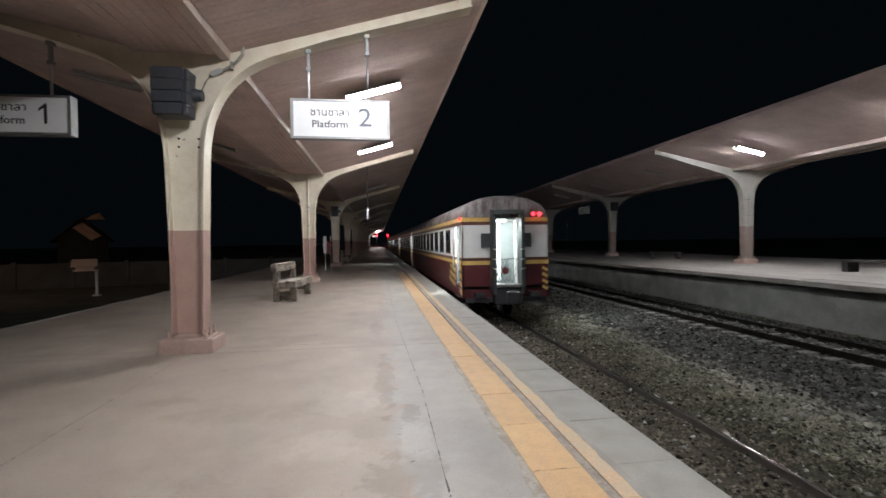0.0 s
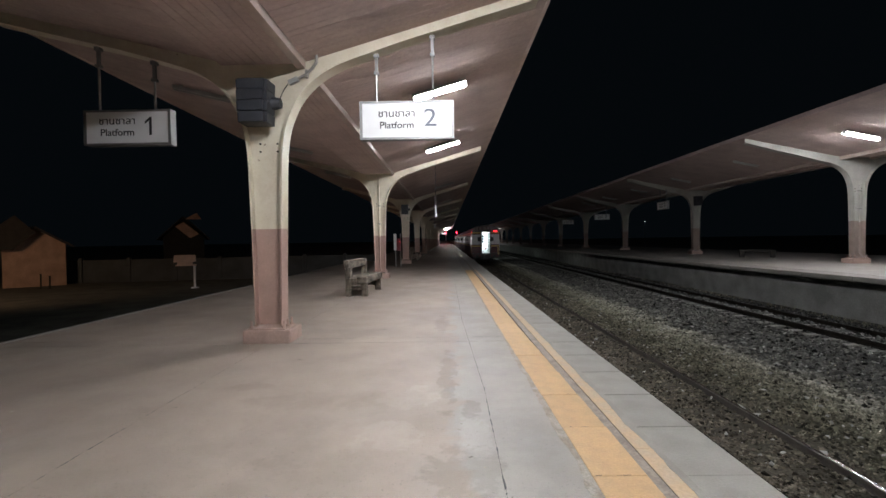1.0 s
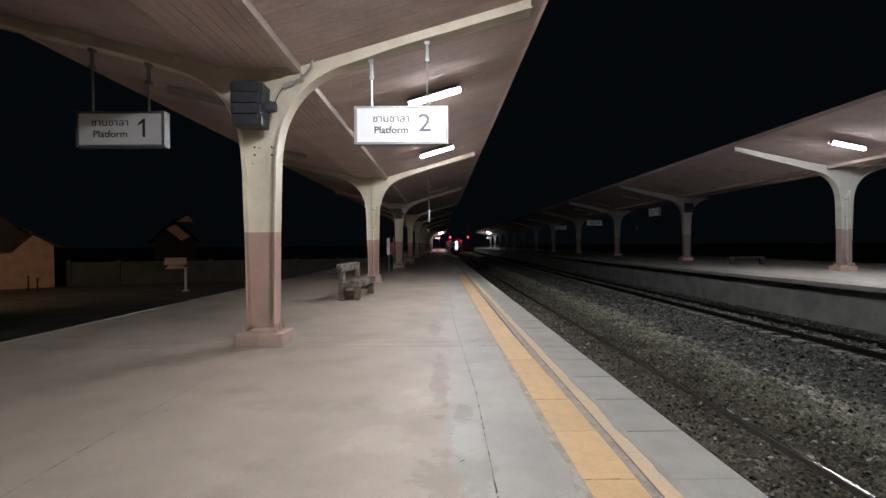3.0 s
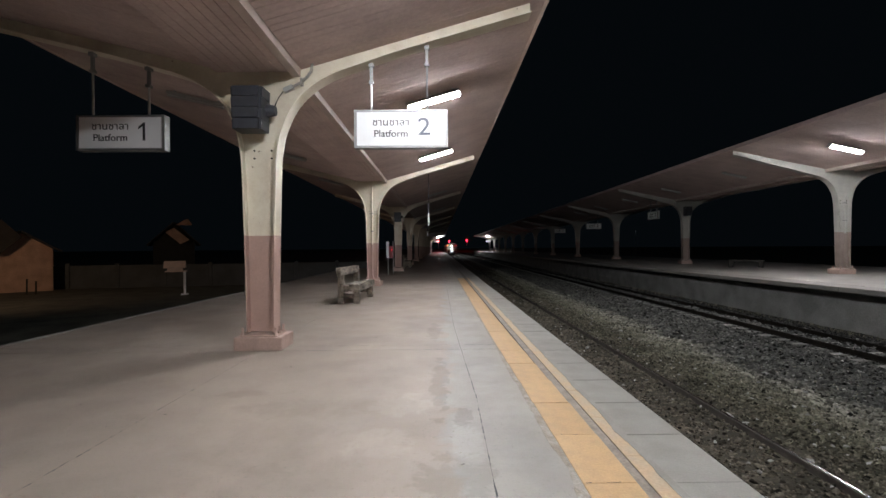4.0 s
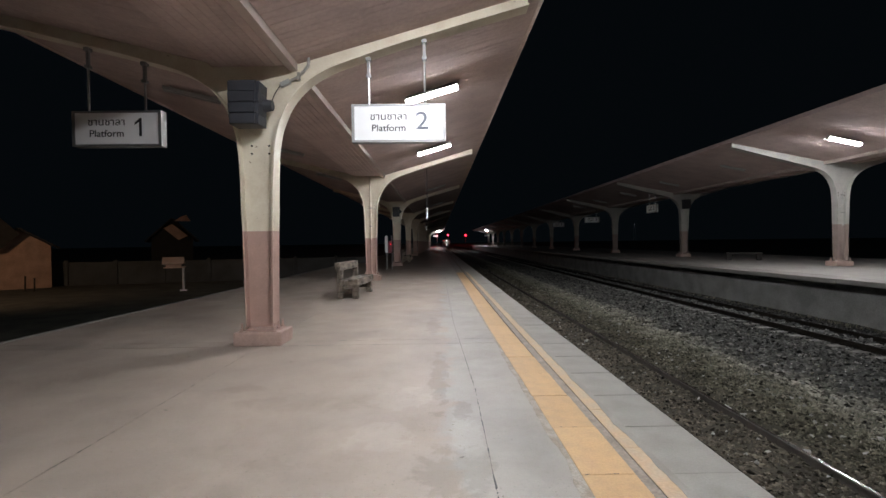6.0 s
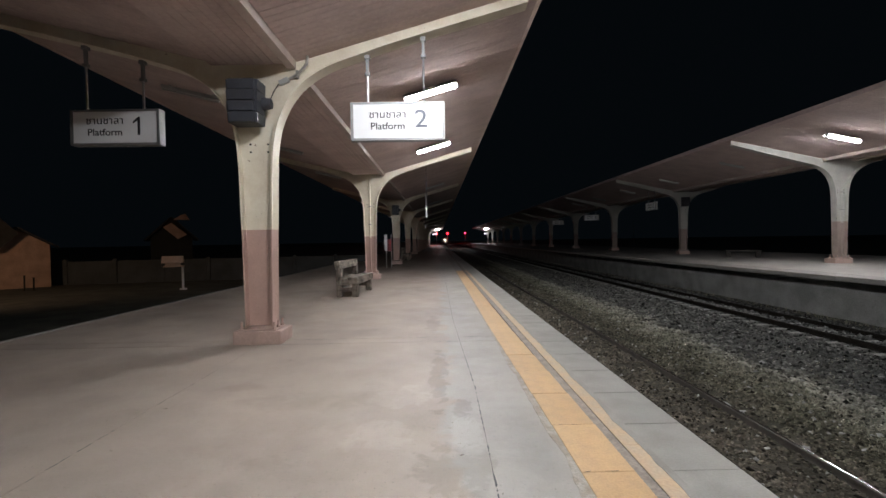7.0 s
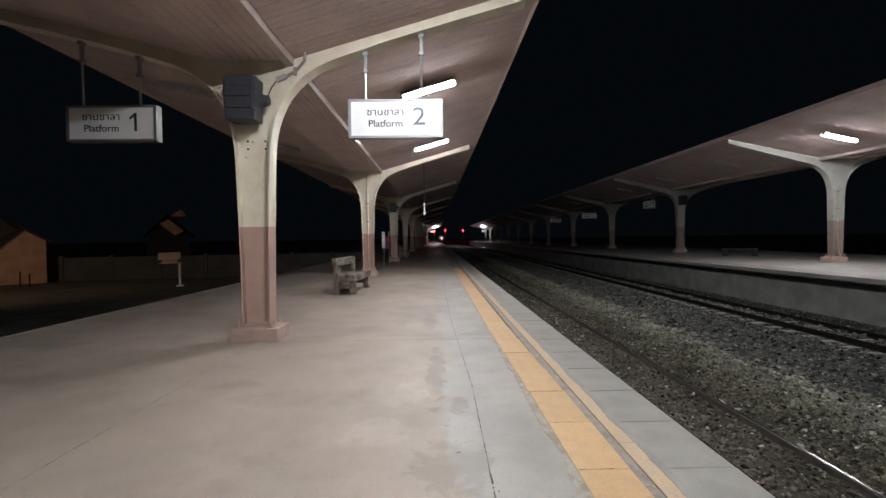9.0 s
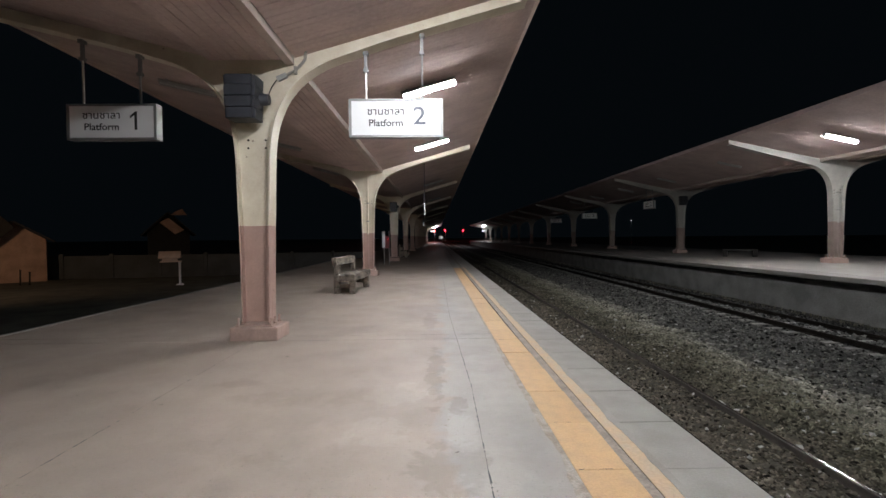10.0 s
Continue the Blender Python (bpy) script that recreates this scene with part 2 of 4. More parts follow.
def track_bed(name, value, island=0.0):
    """Brown dust by the platform, a pale sandy strip between the tracks, clean dark stone beyond; for the soil and its stones."""
    m = bpy.data.materials.new(name)
    m.use_nodes = True
    n, l = m.node_tree.nodes, m.node_tree.links
    b = n["Principled BSDF"]
    b.inputs["Roughness"].default_value = 0.95
    b.inputs["Specular IOR Level"].default_value = 0.12
    geo, sep = n.new("ShaderNodeNewGeometry"), n.new("ShaderNodeSeparateXYZ")
    l.new(geo.outputs["Position"], sep.inputs[0])

    def fac(scale, detail):
        t = n.new("ShaderNodeTexNoise")
        t.inputs["Scale"].default_value, t.inputs["Detail"].default_value = scale, detail
        l.new(geo.outputs["Position"], t.inputs["Vector"])
        return t.outputs["Fac"]

    wob = n.new("ShaderNodeMath")
    wob.operation = "MULTIPLY_ADD"
    l.new(fac(0.9, 6), wob.inputs[0])
    wob.inputs[1].default_value = 2.2
    l.new(sep.outputs["X"], wob.inputs[2])
    rng = n.new("ShaderNodeMapRange")
    rng.inputs["From Min"].default_value, rng.inputs["From Max"].default_value = 3.0, 13.0
    l.new(wob.outputs[0], rng.inputs["Value"])
    r = n.new("ShaderNodeValToRGB")
    e = r.color_ramp.elements
    stops = [(q, tuple(value * v for v in c)) for q, c in BROWN_TO_DARK]
    while len(e) < len(stops):
        e.new(0.5)
    for k, (p, c) in zip(e, stops):
        k.position, k.color = p, (*c, 1)
    l.new(rng.outputs["Result"], r.inputs["Fac"])
    mix = n.new("ShaderNodeMix")
    mix.data_type, mix.blend_type = "RGBA", "OVERLAY"
    mix.inputs["Factor"].default_value = 0.8
    l.new(r.outputs["Color"], mix.inputs["A"])
    l.new(fac(26, 4), mix.inputs["B"])
    heap, areas = n.new("ShaderNodeValToRGB"), n.new("ShaderNodeMix")
    heap.color_ramp.elements[0].position, heap.color_ramp.elements[1].position = 0.36, 0.66
    heap.color_ramp.elements[0].color, heap.color_ramp.elements[1].color = (0.68, 0.68, 0.67, 1), (1.2, 1.18, 1.15, 1)
    l.new(fac(2.3, 8), heap.inputs["Fac"])
    areas.data_type, areas.blend_type = "RGBA", "MULTIPLY"
    areas.inputs["Factor"].default_value = 0.9
    l.new(mix.outputs["Result"], areas.inputs["A"])
    l.new(heap.outputs["Color"], areas.inputs["B"])
    out = areas.outputs["Result"]
    if island:
        ran = n.new("ShaderNodeMapRange")
        ran.inputs["To Min"].default_value, ran.inputs["To Max"].default_value = 1 - island, 1 + island
        l.new(geo.outputs["Random Per Island"], ran.inputs["Value"])
        hsv = n.new("ShaderNodeHueSaturation")
        l.new(out, hsv.inputs["Color"])
        l.new(ran.outputs["Result"], hsv.inputs["Value"])
        out = hsv.outputs["Color"]
    l.new(out, b.inputs["Base Color"])
    bp = n.new("ShaderNodeBump")
    bp.inputs["Strength"].default_value, bp.inputs["Distance"].default_value = 1.0, 0.004 if island else 0.03
    l.new(fac(22, 5), bp.inputs["Height"])
    l.new(bp.outputs["Normal"], b.inputs["Normal"])
    return m


SOIL = track_bed("track_bed_soil", 0.58)
PEBBLE = track_bed("dusty_gravel_stone", 0.80, 0.9)
STONE = track_bed("dark_ballast_stone", 0.74, 0.95)
C_RED = material("dark_red_plate", (0.16, 0.025, 0.03), 0.5, spread=0.1)
CABLE = material("grey_conduit", (0.33, 0.31, 0.28), 0.5, spread=0.2, scale=10)
LIT = glow("lit_opal_diffuser", (0.925, 0.94, 0.98), 93.0)
UNLIT = material("unlit_tube_glass", (0.4, 0.4, 0.38), 0.3, spread=0.1)
HOUSING = material("white_lamp_housing", (0.42, 0.42, 0.4), 0.4, spread=0.15)


# ---- building helpers ----
def part(name, bm, mat, parent=None, label=""):
    """Links a bmesh as one mesh object, under a thing or a part where given."""
    me = bpy.data.meshes.new(name)
    bm.to_mesh(me)
    bm.free()
    me.materials.append(mat)
    ob = new(name, me)
    ob.parent = parent
    if label:
        tagged(ob, label)
    return ob


def box(bm, x0, x1, y0, y1, z0, z1, bevel=0.0, turn=None):
    made = bmesh.ops.create_cube(bm, size=1.0)["verts"]
    m = Matrix.Translation(((x0 + x1) / 2, (y0 + y1) / 2, (z0 + z1) / 2)) @ Matrix.Diagonal((x1 - x0, y1 - y0, z1 - z0, 1))
    bmesh.ops.transform(bm, matrix=(turn @ m) if turn else m, verts=made)
    if bevel:
        edges = list({e for v in made for e in v.link_edges})
        bmesh.ops.bevel(bm, geom=edges, offset=bevel, segments=2, affect="EDGES", profile=0.6)
    return bm


def boxes(*rows, bevel=0.0, turn=None):
    bm = bmesh.new()
    for r in rows:
        box(bm, *r, bevel=bevel, turn=turn)
    return bm


def rod(bm, a, b, r, r2=None, seg=12):
    a, b = Vector(a), Vector(b)
    d = b - a
    m = Matrix.Translation((a + b) / 2) @ d.to_track_quat("Z", "Y").to_matrix().to_4x4()
    bmesh.ops.create_cone(bm, cap_ends=True, segments=seg, radius1=r, radius2=r if r2 is None else r2, depth=d.length, matrix=m)
    return bm


def rods(rows, r, seg=12):
    bm = bmesh.new()
    for a, b in rows:
        rod(bm, a, b, r, seg=seg)
    return bm


def tube_path(bm, pts, r, seg=8):
    for a, b in zip(pts, pts[1:]):
        rod(bm, a, b, r, seg=seg)
        bmesh.ops.create_uvsphere(bm, u_segments=seg, v_segments=6, radius=r, matrix=Matrix.Translation(b))
    return bm


def prism(pts, y0, y1):
    """A polygon in x, z drawn out from y0 to y1."""
    bm = bmesh.new()
    a = [bm.verts.new((x, y0, z)) for x, z in pts]
    b = [bm.verts.new((x, y1, z)) for x, z in pts]
    bm.faces.new(a)
    bm.faces.new(list(reversed(b)))
    for i in range(len(pts)):
        j = (i + 1) % len(pts)
        bm.faces.new((a[j], a[i], b[i], b[j]))
    bmesh.ops.recalc_face_normals(bm, faces=bm.faces[:])
    return bm


def ribbon(pts, y0, y1, thick):
    """A plate that follows the line pts (x, z), from y0 to y1, its thickness to the left of the line."""
    up, n = [], len(pts)
    for i, (x, z) in enumerate(pts):
        (xa, za), (xb, zb) = pts[max(0, i - 1)], pts[min(n - 1, i + 1)]
        d = Vector((xb - xa, zb - za)).normalized()
        up.append((x - d.y * thick, z + d.x * thick))
    return prism(list(pts) + up[::-1], y0, y1)


def raw(name, verts, faces, mat, parent=None, smooth=False):
    me = bpy.data.meshes.new(name)
    me.from_pydata(verts, [], faces)
    me.materials.append(mat)
    ob = new(name, me)
    ob.parent = parent
    return ob


def empty(name, m, label, category, group="", kind=""):
    ob = new(name)
    ob.matrix_basis = m
    return tagged(ob, label, category, group, kind)


def lettering(name, words, size, mat, parent, m, squeeze=1.0, bold=0.004, spread=0.0):
    """Raised lettering in the built-in font, as a mesh, centred on m; spread thickens the upright strokes by a second, shifted layer."""
    if words == "1":
        h, w = 0.36 * size, 0.045 * size
        bm = prism([(-w, -h), (w, -h), (w, h), (-0.3 * w, h), (-0.2 * size, 0.50 * h), (-0.2 * size, 0.24 * h), (-w, 0.58 * h)], -0.0015, 0.0015)
        bmesh.ops.rotate(bm, verts=bm.verts[:], matrix=Matrix.Rotation(radians(-90), 3, "X"))
        bmesh.ops.recalc_face_normals(bm, faces=bm.faces[:])
        me = bpy.data.meshes.new(name)
        bm.to_mesh(me)
        bm.free()
    else:
        cu = bpy.data.curves.new(name, "FONT")
        cu.body, cu.size, cu.align_x, cu.align_y = words, size, "CENTER", "CENTER"
        cu.extrude, cu.offset = 0.0015, bold * size
        tmp = new(name, cu)
        bpy.context.view_layer.update()
        me = bpy.data.meshes.new_from_object(tmp.evaluated_get(bpy.context.evaluated_depsgraph_get()))
        bpy.data.objects.remove(tmp)
        if spread:
            bm = bmesh.new()
            for k in (-1, 1):
                layer = me.copy()
                layer.transform(Matrix.Translation((0.5 * k * spread * size, 0.2 * k * spread * size, 0.0004 * k)))
                bm.from_mesh(layer)
                bpy.data.meshes.remove(layer)
            bm.to_mesh(me)
            bm.free()
    me.transform(m @ Matrix.Diagonal((squeeze, 1, 1, 1)))
    me.materials.clear()
    me.materials.append(mat)
    ob = new(name, me)
    ob.parent = parent
    return ob


def smooth_line(pts, steps=5):
    """Catmull-Rom through the points."""
    out = []
    for i in range(len(pts) - 1):
        p = [Vector(pts[min(max(i + k, 0), len(pts) - 1)]) for k in (-1, 0, 1, 2)]
        for s in range(steps):
            t = s / steps
            q = 0.5 * (2 * p[1] + (p[2] - p[0]) * t + (2 * p[0] - 5 * p[1] + 4 * p[2] - p[3]) * t * t
                       + (3 * p[1] - p[0] - 3 * p[2] + p[3]) * t ** 3)
            out.append((q.x, q.y))
    return out + [tuple(pts[-1])]


# ---- ground: one sheet, with the ballast beds raised on it ----
def bed(x):
    h = 0.0
    for c, lift in ((TRACK_A, 0.085), (TRACK_B, 0.02)):
        h += lift * min(1, max(0, (2.1 - abs(x - c)) / 0.6))
    return GROUND + h


def uneven(x, y):
    z = 0.02 * noise.noise((x * 1.7, y * 1.7, 0)) + 0.012 * noise.noise((x * 5, y * 5, 5))
    if abs(x - TRACK_B) < 0.46:
        z += 0.03 - 0.07 * math.cos((y + 13.4) / 0.62 * 2 * math.pi) * (0.7 + 0.6 * noise.noise((y * 1.3, 4, 0)))
    return z


def ground():
    xs = [-900, -300, -120, -60, -40, -25, -15, -9] + list(np.arange(-7, 1.9, 1.5)) + list(np.arange(1.9, 13.4, 0.16)) + [14, 20, 30, 50, 90, 200, 500, 900]
    ys = [-60, -20, -8, -7] + list(np.arange(-6, 34, 0.16)) + list(np.arange(34, 70, 1.2)) + [75, 85, 100, 120, 150, 200, 280, 400, 700, 1500]
    verts = []
    for y in ys:
        for x in xs:
            z = bed(x)
            if 1.8 < x < 13.5 and y < 70:
                z += uneven(x, y)
            verts.append((x, y, z))
    w = len(xs)
    faces = [(j * w + i, j * w + i + 1, (j + 1) * w + i + 1, (j + 1) * w + i) for j in range(len(ys) - 1) for i in range(w - 1)]
    ob = raw("ground", verts, faces, SOIL)
    ob.data.materials.append(FIELD)
    for p in ob.data.polygons:
        p.use_smooth = True
        if p.center.x < 1.5 or p.center.x > 14:
            p.material_index = 1
    return tagged(ob, "dark gravelly ground between and beyond the tracks", "ground", kind="structure")


def scatter(name, count, x0, x1, y0, y1, size, mat, label, category, seed, flat=0.75):
    """Loose stones as one mesh: uneven little octahedra, more of them where the bed is closest."""
    rng = np.random.default_rng(seed)
    octa = np.array([(1, 0, 0), (0, 1, 0), (-1, 0, 0), (0, -1, 0), (0, 0, 1), (0, 0, -1)], float)
    tri = np.array([(0, 1, 4), (1, 2, 4), (2, 3, 4), (3, 0, 4), (1, 0, 5), (2, 1, 5), (3, 2, 5), (0, 3, 5)])
    x, y = rng.uniform(x0, x1, count), y0 + (y1 - y0) * rng.random(count) ** 1.7
    on = (np.abs(np.abs((y + 1.0 + 0.31) % 0.62 - 0.31)) < 0.12) & (np.minimum(np.abs(x - TRACK_A), np.abs(x - TRACK_B)) < 1.0)
    keep = ~on | (rng.random(count) < 0.35)
    x, y = x[keep], y[keep]
    count = len(x)
    s = size * rng.lognormal(-0.1, 0.5, count).clip(0.4, 2.2)
    v = octa[None] * rng.uniform(0.6, 1.25, (count, 6, 1)) * np.stack([rng.uniform(0.8, 1.4, count), rng.uniform(0.8, 1.4, count), np.full(count, flat)], 1)[:, None]
    v = (v + rng.normal(0, 0.16, v.shape)) * s[:, None, None]
    a, t = rng.uniform(0, 6.28, count), rng.uniform(-0.7, 0.7, count)
    ca, sa, ct, st = np.cos(a)[:, None], np.sin(a)[:, None], np.cos(t)[:, None], np.sin(t)[:, None]
    vx, vz = v[..., 0] * ct - v[..., 2] * st, v[..., 0] * st + v[..., 2] * ct
    z = np.array([bed(q) + uneven(q, r) for q, r in zip(x.tolist(), y.tolist())]) + 0.3 * s
    w = np.stack([vx * ca - v[..., 1] * sa + x[:, None], vx * sa + v[..., 1] * ca + y[:, None], vz + z[:, None]], -1)
    faces = (tri[None] + 6 * np.arange(count)[:, None, None]).reshape(-1, 3)
    ob = raw(name, w.reshape(-1, 3).tolist(), faces.tolist(), mat)
    return tagged(ob, label, category, kind="stuff")


def ballast():
    scatter("ballast", 80000, 6.6, 13.0, -1.0, 62, 0.028, STONE, "dark crushed ballast stones round the far track", "ballast", 3)
    scatter("gravel", 150000, 2.3, 7.0, -1.0, 46, 0.018, PEBBLE, "brownish gravel and broken stones round the near track", "gravel", 4)


def pale_stones():
    scatter("pale_stones", 2600, 2.7, 12.4, 1.0, 42, 0.027, CHALK, "scattered pale stones and chips on the track bed", "stones", 7, 0.6)


def weeds():
    """Low dry tufts along the strip between the tracks, and darker ones at the foot of the far wall."""
    rng = np.random.default_rng(8)
    verts, faces = [], []
    for k in range(12000):
        u = rng.random()
        x = rng.normal(6.25, 0.36) if u < 0.6 else rng.uniform(4.7, 9.3) if u < 0.85 else rng.uniform(12.6, 13.1)
        y = -3.0 + 56 * rng.random() ** 1.8
        tall = 0.12 if x > 12 else 0.035
        for b in range(3):
            a, h, r = rng.uniform(0, 6.28), rng.uniform(0.3, 1.2) * tall, rng.uniform(0.02, 0.07)
            dx, dy = math.cos(a), math.sin(a)
            z, i = bed(x) - 0.005, len(verts)
            verts += [(x - dy * 0.008, y + dx * 0.008, z), (x + dy * 0.008, y - dx * 0.008, z), (x + dx * r, y + dy * r, z + h + 0.02)]
            faces.append((i, i + 1, i + 2))
    tagged(raw("weeds", verts, faces, GRASS), "low dry weeds growing in the gravel between the tracks", "weeds", kind="stuff")


RAIL_SHAPE = [(-0.062, -0.14), (0.062, -0.14), (0.062, -0.128), (0.012, -0.115), (0.009, -0.04), (0.033, -0.032),
              (0.033, -0.006), (0.026, 0), (-0.026, 0), (-0.033, -0.006), (-0.033, -0.032), (-0.009, -0.04), (-0.012, -0.115), (-0.062, -0.128)]


def track(x, label, head, web, sunk):
    t = empty("railway_track", pose(x, 0, RAIL), label, "railway track", kind="structure")
    for s in (-0.56, 0.53):
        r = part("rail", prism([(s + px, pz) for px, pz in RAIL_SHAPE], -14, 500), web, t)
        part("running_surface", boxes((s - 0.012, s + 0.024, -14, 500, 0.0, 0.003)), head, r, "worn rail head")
    bm = bmesh.new()
    box(bm, -1.0, 1.0, -0.12, 0.12, -0.30, -0.142, 0.015)
    first = part("sleeper", bm, SLEEPER, t)
    me = first.data
    rng = random.Random(int(x * 10))
    for k in range(170):
        o = first if k == 0 else new("sleeper", me)
        o.parent = t
        o.location = (rng.uniform(-0.03, 0.03), -13.4 + 0.62 * k, rng.uniform(-sunk, 0.0))
    clip = bmesh.new()
    for s in (-0.53, 0.53):
        for d in (-0.1, 0.1):
            box(clip, s + d - 0.03, s + d + 0.03, -0.05, 0.05, -0.142, -0.105, 0.008)
    c = part("rail_clips", clip, DARK_IRON, t)
    for k in range(1, 90):
        o = new("rail_clips", c.data)
        o.parent = t
        o.location = (0, -13.4 + 0.62 * k, 0)
    c.location = (0, -13.4, 0)


ground()
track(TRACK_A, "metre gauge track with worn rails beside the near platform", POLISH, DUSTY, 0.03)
track(TRACK_B, "metre gauge track with dull rails beside the far platform", DULL, DARK_IRON, 0.012)


# ---- platforms ----
def ragged(name, xa, xb, amp, y0, y1, mat, parent, seed, z=0.0025):
    """A thin smear of mortar along the platform with torn edges."""
    n = int((y1 - y0) / 0.06)
    verts, faces = [], []
    for k in range(n + 1):
        y = y0 + 0.06 * k
        a = xa + amp * noise.noise((y * 1.6, seed, 0)) + 0.4 * amp * noise.noise((y * 9, seed, 3))
        e = xb + amp * 0.3 * noise.noise((y * 2.1, seed + 9, 0))
        verts += [(a, y, z), (max(e, a + 0.002), y, z), (a, y, z - 0.006), (max(e, a + 0.002), y, z - 0.006)]
    for k in range(n):
        q = 4 * k
        faces += [(q, q + 1, q + 5, q + 4), (q, q + 4, q + 6, q + 2), (q + 1, q + 3, q + 7, q + 5)]
    return raw(name, verts, faces, mat, parent)


def seam(y):
    """The long floor joint runs a little askew of the edge."""
    return 0.36 + 0.012 * min(max(y - 3, 0), 2) - 0.024 * min(max(y - 5, 0), 4.5)


def panel(left, right, y0, y1):
    """A floor slab from y0 to y1 whose long sides follow left(y) and right(y)."""
    bm = bmesh.new()
    n = max(1, int((y1 - y0) / 0.8))
    rows = []
    for k in range(n + 1):
        y = y0 + (y1 - y0) * k / n
        rows.append([bm.verts.new((x, y, z)) for x, z in ((left(y), 0.0), (right(y), 0.0), (right(y), -0.14), (left(y), -0.14))])
    for a, b in zip(rows, rows[1:]):
        for i in range(4):
            bm.faces.new((a[i], a[(i + 1) % 4], b[(i + 1) % 4], b[i]))
    bm.faces.new(rows[0])
    bm.faces.new(rows[-1][::-1])
    bmesh.ops.recalc_face_normals(bm, faces=bm.faces[:])
    return bm


def platform_near():
    p = tagged(part("platform", boxes((BACK_A, EDGE_A - 0.35, -14, END, GROUND - 0.3, -0.14)), DIRTY), "long concrete station platform with a retaining wall", "platform", kind="structure")
    first = 7.38 - 6.25 * 3
    for k in range(30):
        y = first + 6.25 * k
        for a, e in ((y + 0.005, y + 0.338), (y + 0.346, y + 6.245)):
            e = min(e, END)
            if a > END - 1:
                continue
            for x0, x1 in ((BACK_A, COL_A + 0.0482), (COL_A + 0.0518, None)):
                if x1:
                    part("floor_panel", boxes((x0, x1, a, e, -0.14, 0.0)), FLOOR, p)
                else:
                    part("floor_panel", panel(lambda q: x0, lambda q: seam(q) - 0.002, a, e), FLOOR, p)
        part("floor_panel", panel(lambda q: seam(q) + 0.002, lambda q: 0.95, y + 0.005, min(y + 6.245, END)), FLOOR, p)
    part("joint_filler", boxes((BACK_A, 0.94, -14, END, -0.139, -0.007)), DIRT, p)
    rng = random.Random(21)
    verts, faces = [], []
    for k in range(560):
        y = 1.2 + 18 * rng.random() ** 1.5
        l, w = rng.uniform(0.015, 0.09), rng.uniform(0.003, 0.008)
        x, q = (seam(y) if k % 5 < 3 else COL_A + 0.05) + rng.uniform(-0.003, 0.003), len(verts)
        verts += [(x - w, y, 0.001), (x + w, y + 0.01, 0.001), (x + w * 0.7, y + l, 0.001), (x - w * 0.6, y + l * 0.9, 0.001)]
        faces.append((q, q + 1, q + 2, q + 3))
    for k in range(150):
        x, y, q = rng.uniform(COL_A + 0.3, 0.92), (7.38, 7.38, 7.722)[k % 3] + rng.uniform(-0.004, 0.004), len(verts)
        l, w = rng.uniform(0.02, 0.12), rng.uniform(0.005, 0.011)
        verts += [(x, y - w, 0.001), (x + l, y - w * 0.6, 0.001), (x + l * 0.9, y + w * 0.7, 0.001), (x + l * 0.1, y + w, 0.001)]
        faces.append((q, q + 1, q + 2, q + 3))
    for k in range(4, 26):
        for c in range(rng.choice((0, 2, 3, 6))):
            y, x, q = -4.22 + 0.82 * k + rng.uniform(-0.006, 0.003), rng.uniform(0.97, 1.24), len(verts)
            l, w = rng.uniform(0.02, 0.10), rng.uniform(0.002, 0.006)
            verts += [(x, y - w, 0.007), (x + l, y - w * 0.4, 0.007), (x + l * 0.9, y + w, 0.007), (x + l * 0.1, y + w * 0.6, 0.007)]
            faces.append((q, q + 1, q + 2, q + 3))
    tagged(raw("broken_joint_edge", verts, faces, INK, p), kind="stuff")
    part("mortar_bed", boxes((0.951, 1.02, -14, END, -0.139, -0.0015)), SMEAR, p)
    part("mortar_strip", boxes((1.350, 1.4455, -14, END, -0.14, -0.005)), GROOVE, p)
    ragged("mortar_smear", 0.91, 0.953, 0.05, -13, 40, SMEAR, p, 4.0)
    ragged("cement_smear", 1.575, 1.63, 0.035, -13, 40, COPING, p, 11.0, 0.004)
    part("seam", boxes((1.446, 1.4515, -14, END, -0.14, -0.004)), DIRT, p)
    # Past 24 m the tiles and strip take the coping's grey.
    grey_tile = part("tactile_tile", boxes((0.955, 1.343, 0.002, 0.818, -0.14, 0.003), bevel=0.003), COPING, p)
    grey_strip = part("orange_strip", boxes((1.452, 1.583, 0.002, 0.818, -0.14, 0.001)), COPING, p)
    grey_tile.location, grey_strip.location = (0, END - 0.9, 0), (0, END - 0.9, 0)
    grey_tile, grey_strip = grey_tile.data, grey_strip.data
    slab = strip = tile = None
    y, k = -13.24, -11
    while y < END - 1:
        if slab is None:
            os = slab = part("coping_slab", boxes((1.585, EDGE_A - 0.02, 0.004, 0.816, -0.16, 0.0), bevel=0.006), COPING, p)
            ot = strip = part("orange_strip", boxes((1.452, 1.583, 0.002, 0.818, -0.14, 0.001)), ORANGE, p)
            oy = tile = part("tactile_tile", boxes((0.965, 1.345, 0.002, 0.818, -0.14, 0.003), bevel=0.003), YELLOW, p)
        else:
            os, ot, oy = new("coping_slab", slab.data), new("orange_strip", strip.data), new("tactile_tile", tile.data)
            os.parent = ot.parent = oy.parent = p
        if y > 24:
            oy.data, ot.data = grey_tile, grey_strip
        rr = random.Random(k)
        os.location = (rr.uniform(-0.004, 0.004), y, rr.uniform(-0.004, 0.002))
        ot.location = (0, y + 0.41, 0)
        oy.location = (0.02 - 0.011 * min(max(y - 3.6, 0), 4.2), y + rr.uniform(-0.004, 0.004), rr.uniform(-0.001, 0.003))
        y += 0.82
        k += 1
